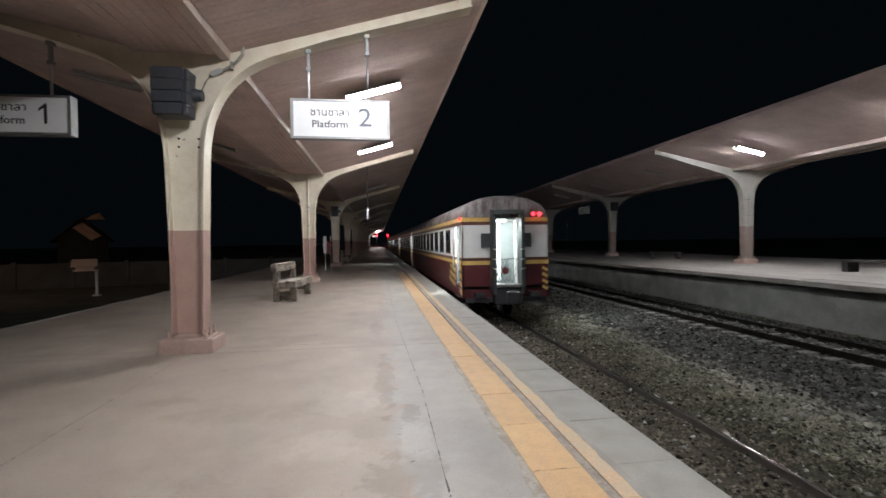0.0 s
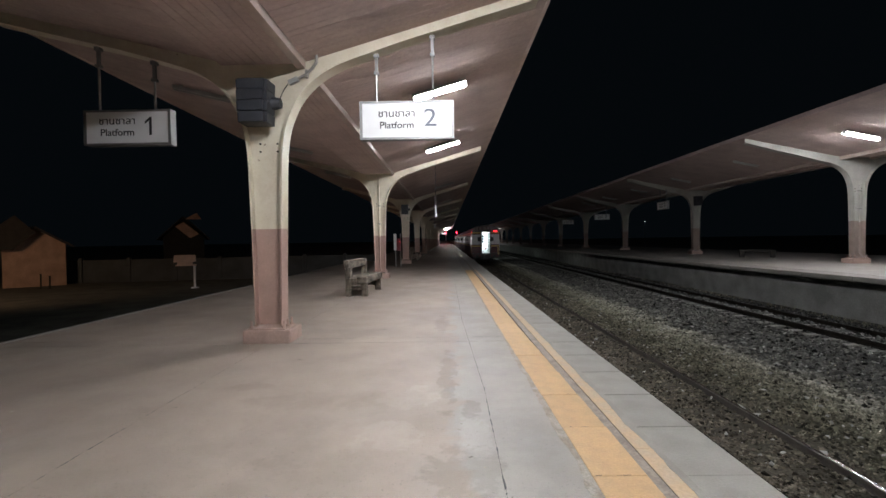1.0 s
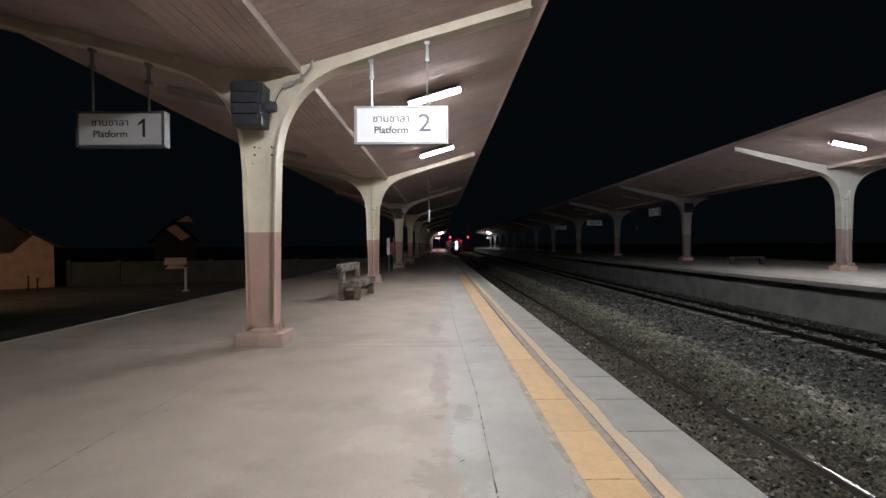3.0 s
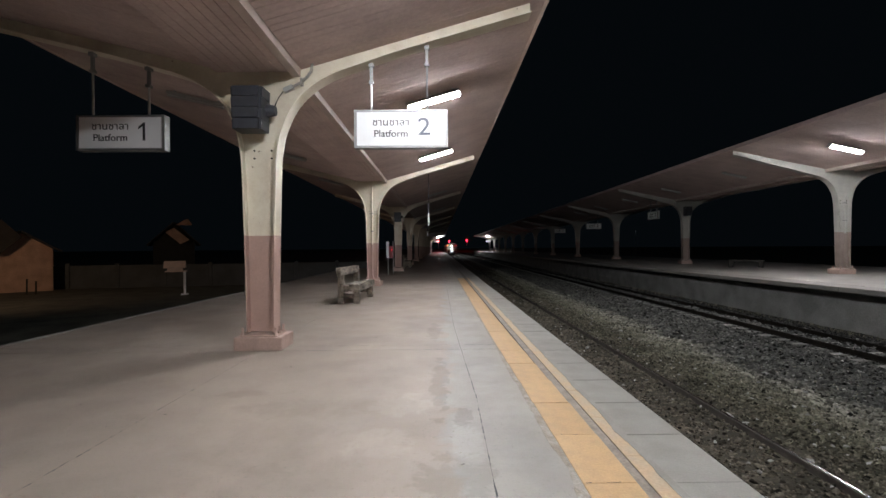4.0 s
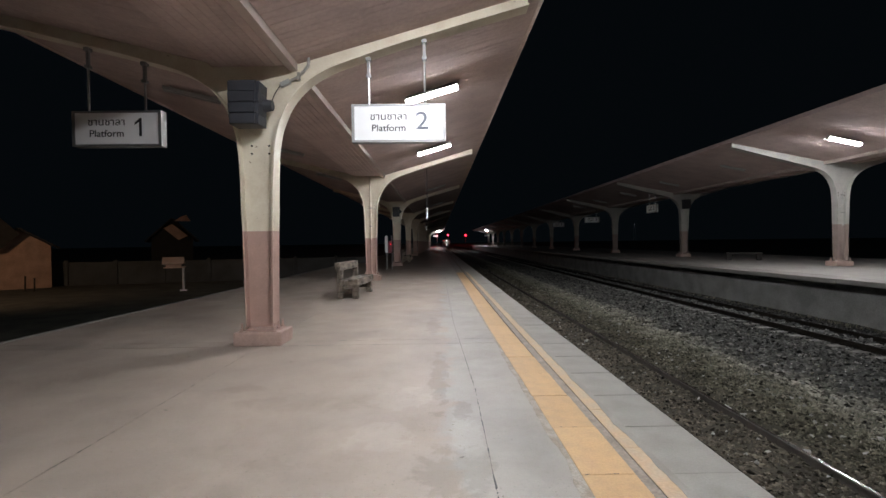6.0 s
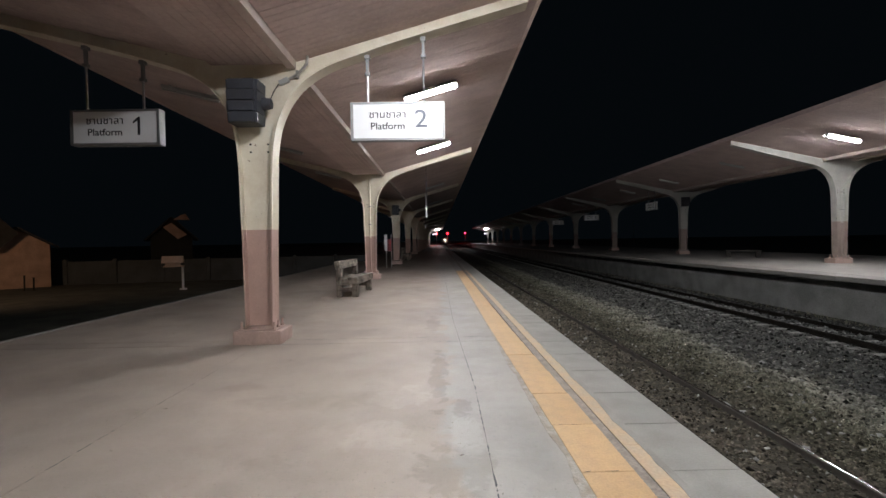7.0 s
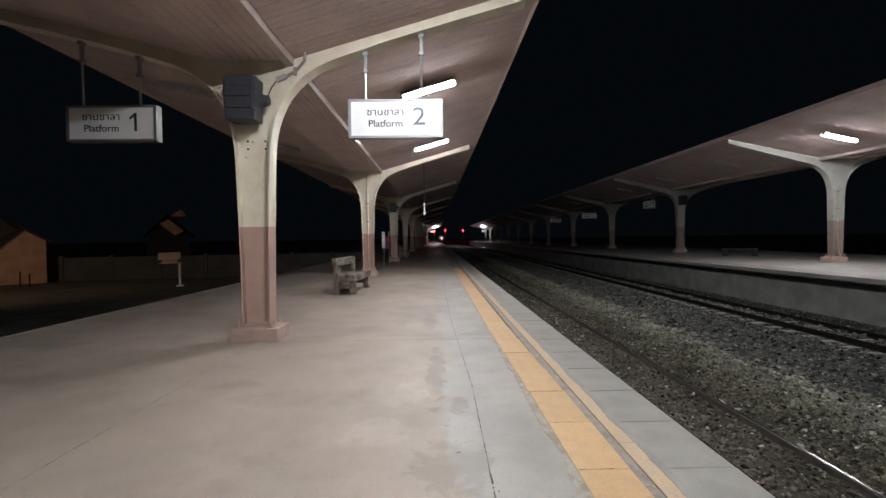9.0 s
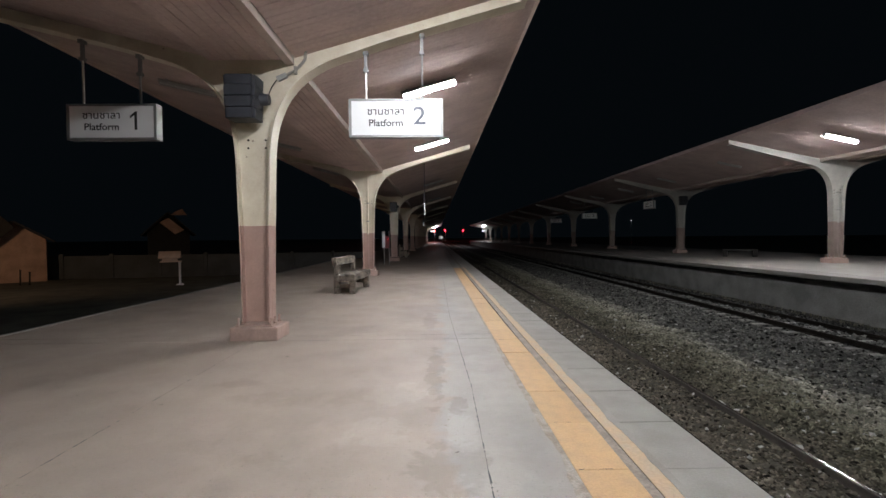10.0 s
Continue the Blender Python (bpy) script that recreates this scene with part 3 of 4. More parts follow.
    part("back_kerb", boxes((BACK_A - 0.12, BACK_A - 0.004, -14, END, -0.3, 0.012), bevel=0.02), COPING, p)


def platform_far():
    p = tagged(part("platform", boxes((EDGE_B + 0.86, BACK_B - 0.1, -14, END, GROUND - 0.3, TOP_B - 0.15)), DIRTY), "concrete platform across the tracks with an overhanging edge slab", "platform", kind="structure")
    part("floor_slab", boxes((EDGE_B + 0.90, BACK_B, -14, END, TOP_B - 0.15, TOP_B)), FLOOR, p)
    slab = None
    y, k = -14.0, -4
    while y < END - 2:
        if slab is None:
            slab = o = part("coping_slab", boxes((EDGE_B, EDGE_B + 0.89, 0.006, 1.99, TOP_B - 0.15, TOP_B), bevel=0.012), COPING, p)
        else:
            o = new("coping_slab", slab.data)
            o.parent = p
        rr = random.Random(k + 50)
        o.location = (rr.uniform(-0.015, 0.015), y, rr.uniform(-0.01, 0.004))
        y += 2.0
        k += 1


platform_near()
platform_far()


# ---- canopies: butterfly roofs on welded Y frames ----
LOWER = [(0.225, 0.28), (0.25, 1.6), (0.285, 2.97), (0.33, 3.42), (0.41, 3.72), (0.57, 4.04), (0.84, 4.33), (1.22, 4.56),
         (1.78, 4.76), (2.34, 4.945), (3.27, 5.215), (4.55, 5.58)]
BOX_Z, BOX_W = 4.65, 0.66
WING_A, WING_B = (0.288, 4.86, 1.0, 0.0, 0.0), (0.25, 5.10, 1.094, 0.12, 0.05)     # rise of the boards, half width; reach, sag and packing of the arms


def arm_line(wing):
    """The underside of column and arm, drawn out sideways for the wider canopy."""
    return smooth_line([(dx * (1 + (wing[2] - 1) * min(1, max(0, (dx - 0.4) / 4.15))),
                         z - wing[3] * math.sin(math.pi * max(0, (dx - 0.4) / 4.15) ** 0.8)) for dx, z in LOWER])


def droop(s, dx):
    """The wing away from the tracks hangs a little lower."""
    return 0.042 * max(0, dx - 0.6) if s < 0 else 0.0


def soffit(s, dx, wing=WING_A):
    return BOX_Z + 0.03 + wing[0] * (dx - BOX_W) - droop(s, dx)


def canopy_frame(m, label, upper, lower_paint, wing):
    f = empty("canopy_column", m, label, "column", "canopy columns")
    lower = arm_line(wing)
    tip = lower[-1][0]
    right = [(dx, z) for dx, z in lower]
    left = [(-dx, z - droop(-1, dx)) for dx, z in lower]
    top_r = [(dx, soffit(1, dx, wing) + 0.03 + wing[4]) for dx in (tip, 2.5, BOX_W)]
    top_l = [(-dx, soffit(-1, dx, wing) + 0.03 + wing[4]) for dx in (BOX_W, 2.5, tip)]
    cut = 1.89
    up_r = [(0.252, cut)] + [p for p in right if p[1] > cut + 0.05]
    up_l = [(-0.252, cut)] + [p for p in left if p[1] > cut + 0.05]
    web = up_l[::-1][:-1] + [up_l[0]] + up_r + top_r + top_l
    part("web", prism(web, -0.015, 0.015), upper, f)
    part("lower_web", prism([(-0.226, 0.28), (0.226, 0.28), (0.252, cut), (-0.252, cut)], -0.015, 0.015), lower_paint, f, "brownish pink painted lower half")
    for s, side in ((1, up_r), (-1, up_l)):
        line = side if s > 0 else side[::-1]
        part("flange", ribbon(line, -0.15, 0.15, 0.024), upper, f)
        low = [(s * 0.225, 0.28), (s * 0.252, cut)]
        part("lower_flange", ribbon(low if s > 0 else low[::-1], -0.15, 0.15, 0.024), lower_paint, f)
    part("plinth", boxes((-0.40, 0.39, -0.25, 0.36, -0.02, 0.22), bevel=0.03), BASE, f)
    part("base_plate", boxes((-0.31, 0.31, -0.23, 0.23, 0.22, 0.245)), BASE, f)
    for bx in (-0.27, 0.27):
        for by in (-0.19, 0, 0.19):
            bm = rod(bmesh.new(), (bx, by, 0.24), (bx, by, 0.365), 0.019, seg=8)
            rod(bm, (bx, by, 0.245), (bx, by, 0.275), 0.032, seg=6)
            part("anchor_bolt", bm, BASE, f)
    bm = bmesh.new()
    for bx in (-0.12, 0.17):
        for bz in (3.19, 3.32):
            rod(bm, (bx, -0.03, bz), (bx, -0.012, bz), 0.017, seg=8)
    for k in range(14):
        rod(bm, (-0.262 - 0.0012 * k, -0.157, 2.0 + 0.075 * k), (-0.262 - 0.0012 * k, -0.148, 2.0 + 0.075 * k), 0.008, seg=6)
    part("bolts", bm, DARK_IRON, f)
    return f


def boards(name, s, cx, z0, y0, y1, parent, wing):
    """Lining boards laid across the wing, one beside the other with open joints."""
    verts, faces = [], []
    a, b = BOX_W + 0.02, wing[1] - 0.03
    pa, pb = (cx + s * a, z0 + soffit(s, a, wing)), (cx + s * b, z0 + soffit(s, b, wing))
    y, rng = y0, random.Random(3)
    while y < y1:
        w, d, i = 0.142, rng.uniform(0, 0.004), len(verts)
        for yy in (y, y + w):
            verts += [(pa[0], yy, pa[1] - d), (pb[0], yy, pb[1] - d), (pb[0], yy, pb[1] + 0.02), (pa[0], yy, pa[1] + 0.02)]
        faces += [(i, i + 1, i + 5, i + 4), (i, i + 4, i + 7, i + 3), (i + 1, i + 2, i + 6, i + 5), (i, i + 3, i + 2, i + 1), (i + 4, i + 5, i + 6, i + 7)]
        y += 0.15
    o = raw(name, verts, faces, BOARD, parent)
    return o


def canopy(cx, z0, y0, y1, label, wing):
    roof = empty("canopy_roof", pose(0, 0, 0), label, "canopy roof", kind="structure")
    for s in (1, -1):
        e = wing[1]
        part("roof_sheet", prism([(cx + s * (BOX_W - 0.1), z0 + soffit(s, BOX_W - 0.1, wing) + 0.025), (cx + s * e, z0 + soffit(s, e, wing) + 0.025),
                                  (cx + s * e, z0 + soffit(s, e, wing) + 0.12), (cx + s * (BOX_W - 0.1), z0 + soffit(s, BOX_W, wing) + 0.14)], y0, y1), SHEET, roof)
        tagged(boards("ceiling_boards", s, cx, z0, y0, y1, roof, wing), "brown lining boards")
        part("eave_trim", prism([(cx + s * (e - 0.03), z0 + soffit(s, e, wing) - 0.02), (cx + s * (e + 0.03), z0 + soffit(s, e, wing) - 0.02),
                                 (cx + s * (e + 0.03), z0 + soffit(s, e, wing) + 0.14), (cx + s * (e - 0.03), z0 + soffit(s, e, wing) + 0.14)], y0, y1), BOARD, roof)
        if s < 0 and cx < 0:
            part("valley_edge_board", boxes((cx - BOX_W - 0.09, cx - BOX_W + 0.062, y0, y1, z0 + BOX_Z - 0.004, z0 + BOX_Z + 0.022)), BOARD, roof)
        else:
            part("valley_trim", boxes((cx + s * BOX_W - 0.135, cx + s * BOX_W + 0.005, y0, y1, z0 + BOX_Z - 0.085, z0 + BOX_Z + 0.06)), FASCIA, roof, "pale trim board")
    bm = bmesh.new()
    n, w = 8, (2 * BOX_W - 0.12) / 8
    for k in range(n):
        x = cx - BOX_W + 0.06 + w * k
        box(bm, x + 0.006, x + w - 0.006, y0, y1, z0 + BOX_Z, z0 + BOX_Z + 0.02)
    part("valley_boards", bm, BOARD, roof)
    part("gutter", boxes((cx - BOX_W, cx + BOX_W, y0, y1, z0 + BOX_Z + 0.024, z0 + BOX_Z + 0.07)), INK, roof)


canopy(COL_A, 0.0, -12, END - 4, "butterfly canopy roof lined with brown boards over the platform", WING_A)
canopy(COL_B, ROOF_B, -10, END - 4, "butterfly canopy roof over the opposite platform, mostly unlit", WING_B)
frame_a = canopy_frame(pose(COL_A, FIRST_A - BAY, 0), "cream and brownish pink Y-shaped steel canopy column on a plinth", CREAM, ROSE, WING_A)
frame_b = canopy_frame(pose(COL_B, FIRST_B - BAY_B, TOP_B), "pale Y-shaped steel canopy column on the opposite platform", DIM_CREAM, DIM_ROSE, WING_B)
YS_A = [FIRST_A + BAY * k for k in range(13)]
YS_B = [FIRST_B + BAY_B * k for k in range(12)]
for y in YS_A:
    copy_thing(frame_a, pose(COL_A, y, 0))
for y in YS_B:
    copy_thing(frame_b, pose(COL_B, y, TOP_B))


# ---- lamps ----
def lamp(cx, s, dx, y, z0, lit, wing=WING_A):
    """A batten on the slope of a wing, lying across the platform: a bowed opal diffuser where it is lit, else a bare tube."""
    slope = math.degrees(math.atan2(soffit(s, dx + 0.1, wing) - soffit(s, dx, wing), 0.1)) * -s
    f = empty("fluorescent_lamp", pose(cx + s * dx, y, z0 + soffit(s, dx, wing) - 0.005, 0, slope, 0),
              "lit fluorescent batten under the canopy boards" if lit else "unlit fluorescent batten under the canopy boards", "lamp", "canopy lamps")
    part("housing", boxes((-0.66, 0.66, -0.06, 0.06, -0.105, -0.03), bevel=0.008), HOUSING, f)
    for e in (-0.5, 0.5):
        part("bracket", boxes((e - 0.02, e + 0.02, -0.03, 0.03, -0.032, 0.03)), HOUSING, f)
    if lit:
        # Wings added to keep direct light off the ceiling boards.
        for e in (-1, 1):
            side = prism([(e * 0.055, -0.088), (e * 0.19, -0.143), (e * 0.19, -0.137), (e * 0.055, -0.080)], -0.66, 0.66)
            bmesh.ops.rotate(side, verts=side.verts[:], matrix=Matrix.Rotation(radians(90), 3, "Z"))
            part("shield_wing", side, HOUSING, f, "added white wing shielding the boards above")
        for e in (-0.645, 0.645):
            part("end_cap", boxes((e - 0.018, e + 0.018, -0.078, 0.078, -0.206, -0.1), bevel=0.012), HOUSING, f)
        bow = [(0.072 * math.cos(q), -0.108 - 0.094 * math.sin(q) ** 0.8) for q in np.linspace(0.0, math.pi, 13)]
        cover = prism(bow, -0.625, 0.625)
        bmesh.ops.rotate(cover, verts=cover.verts[:], matrix=Matrix.Rotation(radians(90), 3, "Z"))
        part("diffuser", cover, LIT, f, "glowing opal diffuser")
    else:
        for e in (-0.63, 0.63):
            part("tube_holder", boxes((e - 0.015, e + 0.015, -0.02, 0.02, -0.15, -0.1), bevel=0.004), HOUSING, f)
        part("tube", rods([((-0.615, 0, -0.132), (0.615, 0, -0.132))], 0.015), UNLIT, f, "unlit tube")
    return f


for y in (-1.9, 4.4, 10.75, 17.1):
    lamp(COL_A, 1, 2.84, y, 0, True)
for y in (29.6, 42.2, 54.8):
    lamp(COL_A, 1, 2.84, y, 0, False)
for y in (10.2, 16.4, 22.8, 35.4):
    lamp(COL_A, -1, 2.45, y, 0, False)
for y in (141, 147):
    lamp(COL_A, 1, 2.84, y, 0, True)
for y in (10.7, 17.25, 146, 152):
    lamp(COL_B, -1, 2.62, y, ROOF_B, True, WING_B)
for y in (23.85, 30.4, 37.0, 43.6, 50.2):
    lamp(COL_B, -1, 2.62, y, ROOF_B, False, WING_B)


# ---- hanging signs ----
def platform_sign(cx, z0, y, s, dx, number, label, top, turn=0, w=0.785, h=0.59):
    """A box sign on two droppers from a canopy arm."""
    f = empty("platform_sign", pose(cx + s * dx, y, z0, 0, 0, turn), label, "sign", "platform signs")
    d, z = 0.08, top
    part("panel", boxes((-w + 0.02, w - 0.02, -d + 0.012, d - 0.012, z - h + 0.02, z - 0.02)), SIGN, f)
    part("frame", boxes((-w, w, -d, d, z - 0.035, z), (-w, w, -d, d, z - h, z - h + 0.035), (-w, -w + 0.045, -d, d, z - h + 0.035, z - 0.035),
                        (w - 0.045, w, -d, d, z - h + 0.035, z - 0.035)), ALU, f, "aluminium frame")
    for about in (0, 180):
        face = pose(0, 0, 0, 0, 0, about) @ pose(0, -d + 0.01, z - h / 2, 90, 0, 0)
        lettering("thai_word", "ชานชาลา", 0.166, INK, f, face @ Matrix.Translation((-0.17, 0.105, 0)), 1.08, 0.003, 0.011)
        lettering("english_word", "Platform", 0.158, INK, f, face @ Matrix.Translation((-0.17, -0.085, 0)), 1.06, 0.012, 0.006)
        lettering("numeral", number, 0.42, BLUE if number == "2" else INK, f, face @ Matrix.Translation((0.39, 0.02, 0)), 1.12, 0.004)
    for e in (-0.50, 0.44):
        q = dx + (s * e if turn == 0 else 0)
        line = arm_line(WING_B if cx > 0 else WING_A)[30:]
        under = float(np.interp(q, [k[0] for k in line], [k[1] for k in line])) - droop(s, q) - 0.006
        part("dropper", rods([((e, 0, z), (e, 0, under - 0.3))], 0.018), STEEL, f, "galvanised tube")
        part("collar", boxes((e - 0.042, e + 0.042, -0.042, 0.042, under - 0.34, under - 0.29), bevel=0.006), ALU, f)
        part("stem", boxes((e - 0.024, e + 0.024, -0.024, 0.024, under - 0.29, under - 0.05), bevel=0.004), ALU, f)
        part("clamp", boxes((e - 0.045, e + 0.045, -0.05, 0.05, under - 0.06, under + 0.004), bevel=0.006), ALU, f)
    return f


platform_sign(COL_A, 0, FIRST_A, 1, 2.355, "2", "white platform sign with Thai lettering, number two", 3.985, h=0.635)
platform_sign(COL_A, 0, FIRST_A, -1, 2.33, "1", "white platform sign with Thai lettering, number one", 3.92, w=0.735)
for k in (1, 2, 3):
    platform_sign(COL_B, TOP_B, FIRST_B + BAY_B * k, -1, 2.37, "2", "white platform sign hanging over the opposite platform", 3.9 if k == 1 else 3.72, 90 if k == 1 else 0)

platform_sign(COL_A, 0, FIRST_A + 11 * BAY, 1, 2.0, "2", "white platform sign under the far lit end of the canopy", 4.0)
platform_sign(COL_B, TOP_B, FIRST_B + 10 * BAY_B, -1, 2.0, "2", "white platform sign under the far lit end of the opposite canopy", 3.7)


# ---- loudspeakers on the columns ----
def loudspeaker(x, y, z, label):
    f = empty("loudspeaker", pose(x, y, z), label, "loudspeaker")
    for k in range(4):
        z0, z1 = 0.17 * k + 0.007, 0.17 * k + 0.163
        wa = 0.236 + 0.005 * k
        cab = prism([(-wa + 0.008, z0), (wa - 0.008, z0), (wa, z1), (-wa, z1)], -0.22 + 0.015 * abs(k - 1.5), 0.18)
        front = [e for e in cab.edges if all(v.co.y < 0 for v in e.verts) and abs(e.verts[0].co.z - e.verts[1].co.z) > 0.1]
        bmesh.ops.bevel(cab, geom=front, offset=0.045, segments=2, affect="EDGES")
        part("driver_box", cab, CASE, f)
    part("core", boxes((-0.2, 0.2, -0.16, 0.16, 0.0, 0.67)), INK, f)
    bm = bmesh.new()
    rod(bm, (0.22, 0.10, 0.36), (0.37, 0.10, 0.36), 0.11, 0.08, 20)
    part("bracket_motor", bm, CASE, f)
    bmb = boxes((-0.06, 0.06, 0.2, 0.36, 0.3, 0.5))
    part("bracket", bmb, CASE, f)
    return f


loudspeaker(COL_A - 0.04, FIRST_A - 0.36, 3.56, "dark grey louvred loudspeaker cabinet mounted on the column")
loudspeaker(COL_A + 0.0, FIRST_A + 2 * BAY - 0.36, 3.54, "dark loudspeaker cabinet high on a canopy column")
loudspeaker(COL_B - 0.0, FIRST_B + BAY_B - 0.36, 3.54 + TOP_B, "dark loudspeaker cabinet on an opposite column")


def conduit():
    f = empty("cable_conduit", pose(COL_A, FIRST_A - 0.03, 0), "grey conduit and junction box running over the column web", "conduit")
    pts = [(0.54, 4.38), (0.68, 4.45), (0.80, 4.53), (0.87, 4.62), (0.885, 4.74), (0.86, 4.9)]
    part("pipe", tube_path(bmesh.new(), [(x, -0.03 - (0.05 if z > 4.5 else 0), z) for x, z in pts], 0.024), CABLE, f)
    part("junction_box", boxes((-0.085, 0.085, -0.04, 0.03, -0.04, 0.04), bevel=0.008, turn=pose(0.475, -0.025, 4.35, 0, -24, 0)), HOUSING, f)
    part("wire", tube_path(bmesh.new(), [(0.38, -0.02, 4.31), (0.30, -0.02, 4.20), (0.22, -0.02, 4.02)], 0.008, 6), INK, f)
    part("saddle", boxes((0.68, 0.72, -0.07, 0.0, 4.40, 4.52)), CABLE, f)


conduit()


def downpipe(cx, y, z0, upper, lower, dx, top=((0, 0, 4.62),), r=0.033):
    f = empty("downpipe", pose(cx + dx, y - 0.09, z0), "slim painted downpipe on a canopy column", "pipe", "downpipes")
    part("upper_pipe", tube_path(bmesh.new(), [*top, (0, 0, 1.84)], r), upper, f)
    part("lower_pipe", tube_path(bmesh.new(), [(0, 0, 1.84), (0, 0, 0.5), (0.06, -0.06, 0.3), (0.14, -0.2, 0.25)], r * 0.92), lower, f)
    part("joint_sleeve", rods([((0, 0, 2.08), (0, 0, 2.26))], r * 1.3), upper, f)
    for z in (2.4, 3.2):
        part("pipe_clip", boxes((-0.05, 0.05, -0.045, 0.08, z, z + 0.035), bevel=0.006), ALU, f)


downpipe(COL_A, FIRST_A + BAY, 0, CREAM, ROSE, 0.0)
downpipe(COL_B, FIRST_B, TOP_B, DIM_CREAM, DIM_ROSE, 0.03, ((0.19, 0.05, 3.58), (0.13, 0.0, 3.52), (0.02, 0, 3.38), (0, 0, 3.3)), 0.042)


# ---- benches ----
def baulk(x0, x1, y0, y1, z0, z1, seed, wear=0.008):
    """A rough-sawn timber with rounded arrises, hollows and a split end."""
    bm = box(bmesh.new(), x0, x1, y0, y1, z0, z1)
    long = max(x1 - x0, y1 - y0, z1 - z0)
    bmesh.ops.bevel(bm, geom=bm.edges[:], offset=0.014, segments=1, affect="EDGES")
    bmesh.ops.subdivide_edges(bm, edges=[e for e in bm.edges if e.calc_length() > 0.6 * long], cuts=9, use_grid_fill=True)
    for v in bm.verts:
        q = (v.co.x * 3 + seed * 7.1, v.co.y * 3, v.co.z * 3)
        v.co += wear * 1.6 * noise.noise_vector(q) + wear * 0.7 * noise.noise_vector((q[0] * 4, q[1] * 4, q[2] * 4))
    return bm


def timber_bench(m, label):
    f = empty("timber_bench", m, label, "bench")
    long = 2.0
    for k, y in enumerate((0.0, long - 0.18)):
        part("front_leg", baulk(0.47, 0.65, y, y + 0.17, 0, 0.38, 1 + k), WOOD, f)
        part("back_leg", baulk(0.0, 0.17, y, y + 0.18, 0, 0.87, 3 + k), WOOD, f)
        part("stretcher", baulk(0.15, 0.49, y + 0.02, y + 0.13, 0.17, 0.29, 5 + k), WOOD, f)
    part("seat_beam", baulk(0.05, 0.35, -0.06, long + 0.06, 0.37, 0.565, 7, 0.011), WOOD, f)
    part("seat_beam", baulk(0.365, 0.67, -0.09, long + 0.05, 0.385, 0.60, 8, 0.012), WOOD, f)
    part("back_rail", baulk(-0.03, 0.13, -0.06, long + 0.08, 0.85, 1.09, 9, 0.012), WOOD, f)
    return f


timber_bench(pose(-3.08, 13.55, 0, 0, 0, -4), "heavy weathered timber bench standing on the platform")


OLD = material("dark_old_timber", (0.034, 0.03, 0.026), 0.9, spread=0.3, scale=4, bump=0.4)


def plank_bench(m):
    f = empty("low_bench", m, "low dark bench on the opposite platform", "bench", "opposite benches")
    part("seat", boxes((-0.25, 0.25, -0.9, 0.9, 0.36, 0.46), bevel=0.02), OLD, f)
    for y in (-0.75, 0.75):
        part("leg", boxes((-0.22, 0.24, y - 0.12, y + 0.12, 0, 0.36), bevel=0.01), OLD, f)


plank_bench(pose(18.4, 27.0, TOP_B, 0, 0, 60))
plank_bench(pose(17.0, 13.5, TOP_B, 0, 0, 0))
timber_bench(pose(-3.1, 38.0, 0, 0, 0, 0), "weathered timber bench in the unlit part of the platform")


# ---- board on two posts, and the board hung edge-on ----
def notice_board():
    f = empty("notice_board", pose(-3.15, 28.6, 0), "narrow pale notice board on two posts beside the columns", "notice board")
    for x in (-0.13, 0.19):
        part("post", rods([((x, 0, 0), (x, 0, 2.12))], 0.03), STEEL, f)
    part("panel", boxes((-0.24, -0.06, -0.09, -0.032, 1.05, 2.08), bevel=0.01), SIGN, f)
    part("red_panel", boxes((-0.055, 0.20, -0.085, -0.035, 1.02, 1.80), bevel=0.01), C_RED, f, "dull red panel")
    # Glowing chip standing in for a red reflection on the board.
    part("red_glint", boxes((0.11, 0.14, -0.10, -0.085, 1.56, 1.59)), TAIL, f, "glowing chip for a red reflection")


def edge_board(x, y, z0, z1, half):
    up = soffit(1, x - COL_A) + 0.02
    f = empty("hanging_board", pose(x, y, 0), "white board hung along the platform under the canopy", "sign", "hanging boards")
    part("panel", boxes((-0.03, 0.03, -half, half, z0, z1), bevel=0.005), SIGN, f)
    for e in (-0.6 * half, 0.6 * half):
        part("dropper", rods([((0, e, z1), (0, e, up))], 0.01), CASE, f)


# ---- signals ----
TAIL = glow("red_lamp_glass", (1.0, 0.012, 0.02), 3.2)
SIGNAL = glow("red_signal_lens", (1.0, 0.0022, 0.0055), 60.0)


def signal(x, y, z, r, label):
    f = empty("railway_signal", pose(x, y, GROUND), label, "signal", "red signals")
    part("post", rods([((0, 0, 0), (0, 0, z - GROUND + 0.6))], 0.07), STEEL, f)
    part("backing", boxes((-0.5, 0.5, -0.03, 0.05, z - GROUND - 0.8, z - GROUND + 0.8), bevel=0.05), INK, f)
    bm = bmesh.new()
    bmesh.ops.create_uvsphere(bm, u_segments=16, v_segments=8, radius=r, matrix=Matrix.Translation((0, -0.08, z - GROUND)))
    part("red_lens", bm, SIGNAL, f, "glowing red lens")


signal(-0.5, 176.5, 4.3, 0.28, "railway signal showing red past the platform end")
signal(8.2, 380, 7.6, 0.42, "railway signal showing red down the line")
signal(23.0, 380, 7.6, 0.42, "railway signal showing red beside the far track")
notice_board()
edge_board(-0.52, 21.5, 2.74, 3.3, 0.3)
edge_board(-0.91, 34.0, 2.55, 2.85, 0.3)


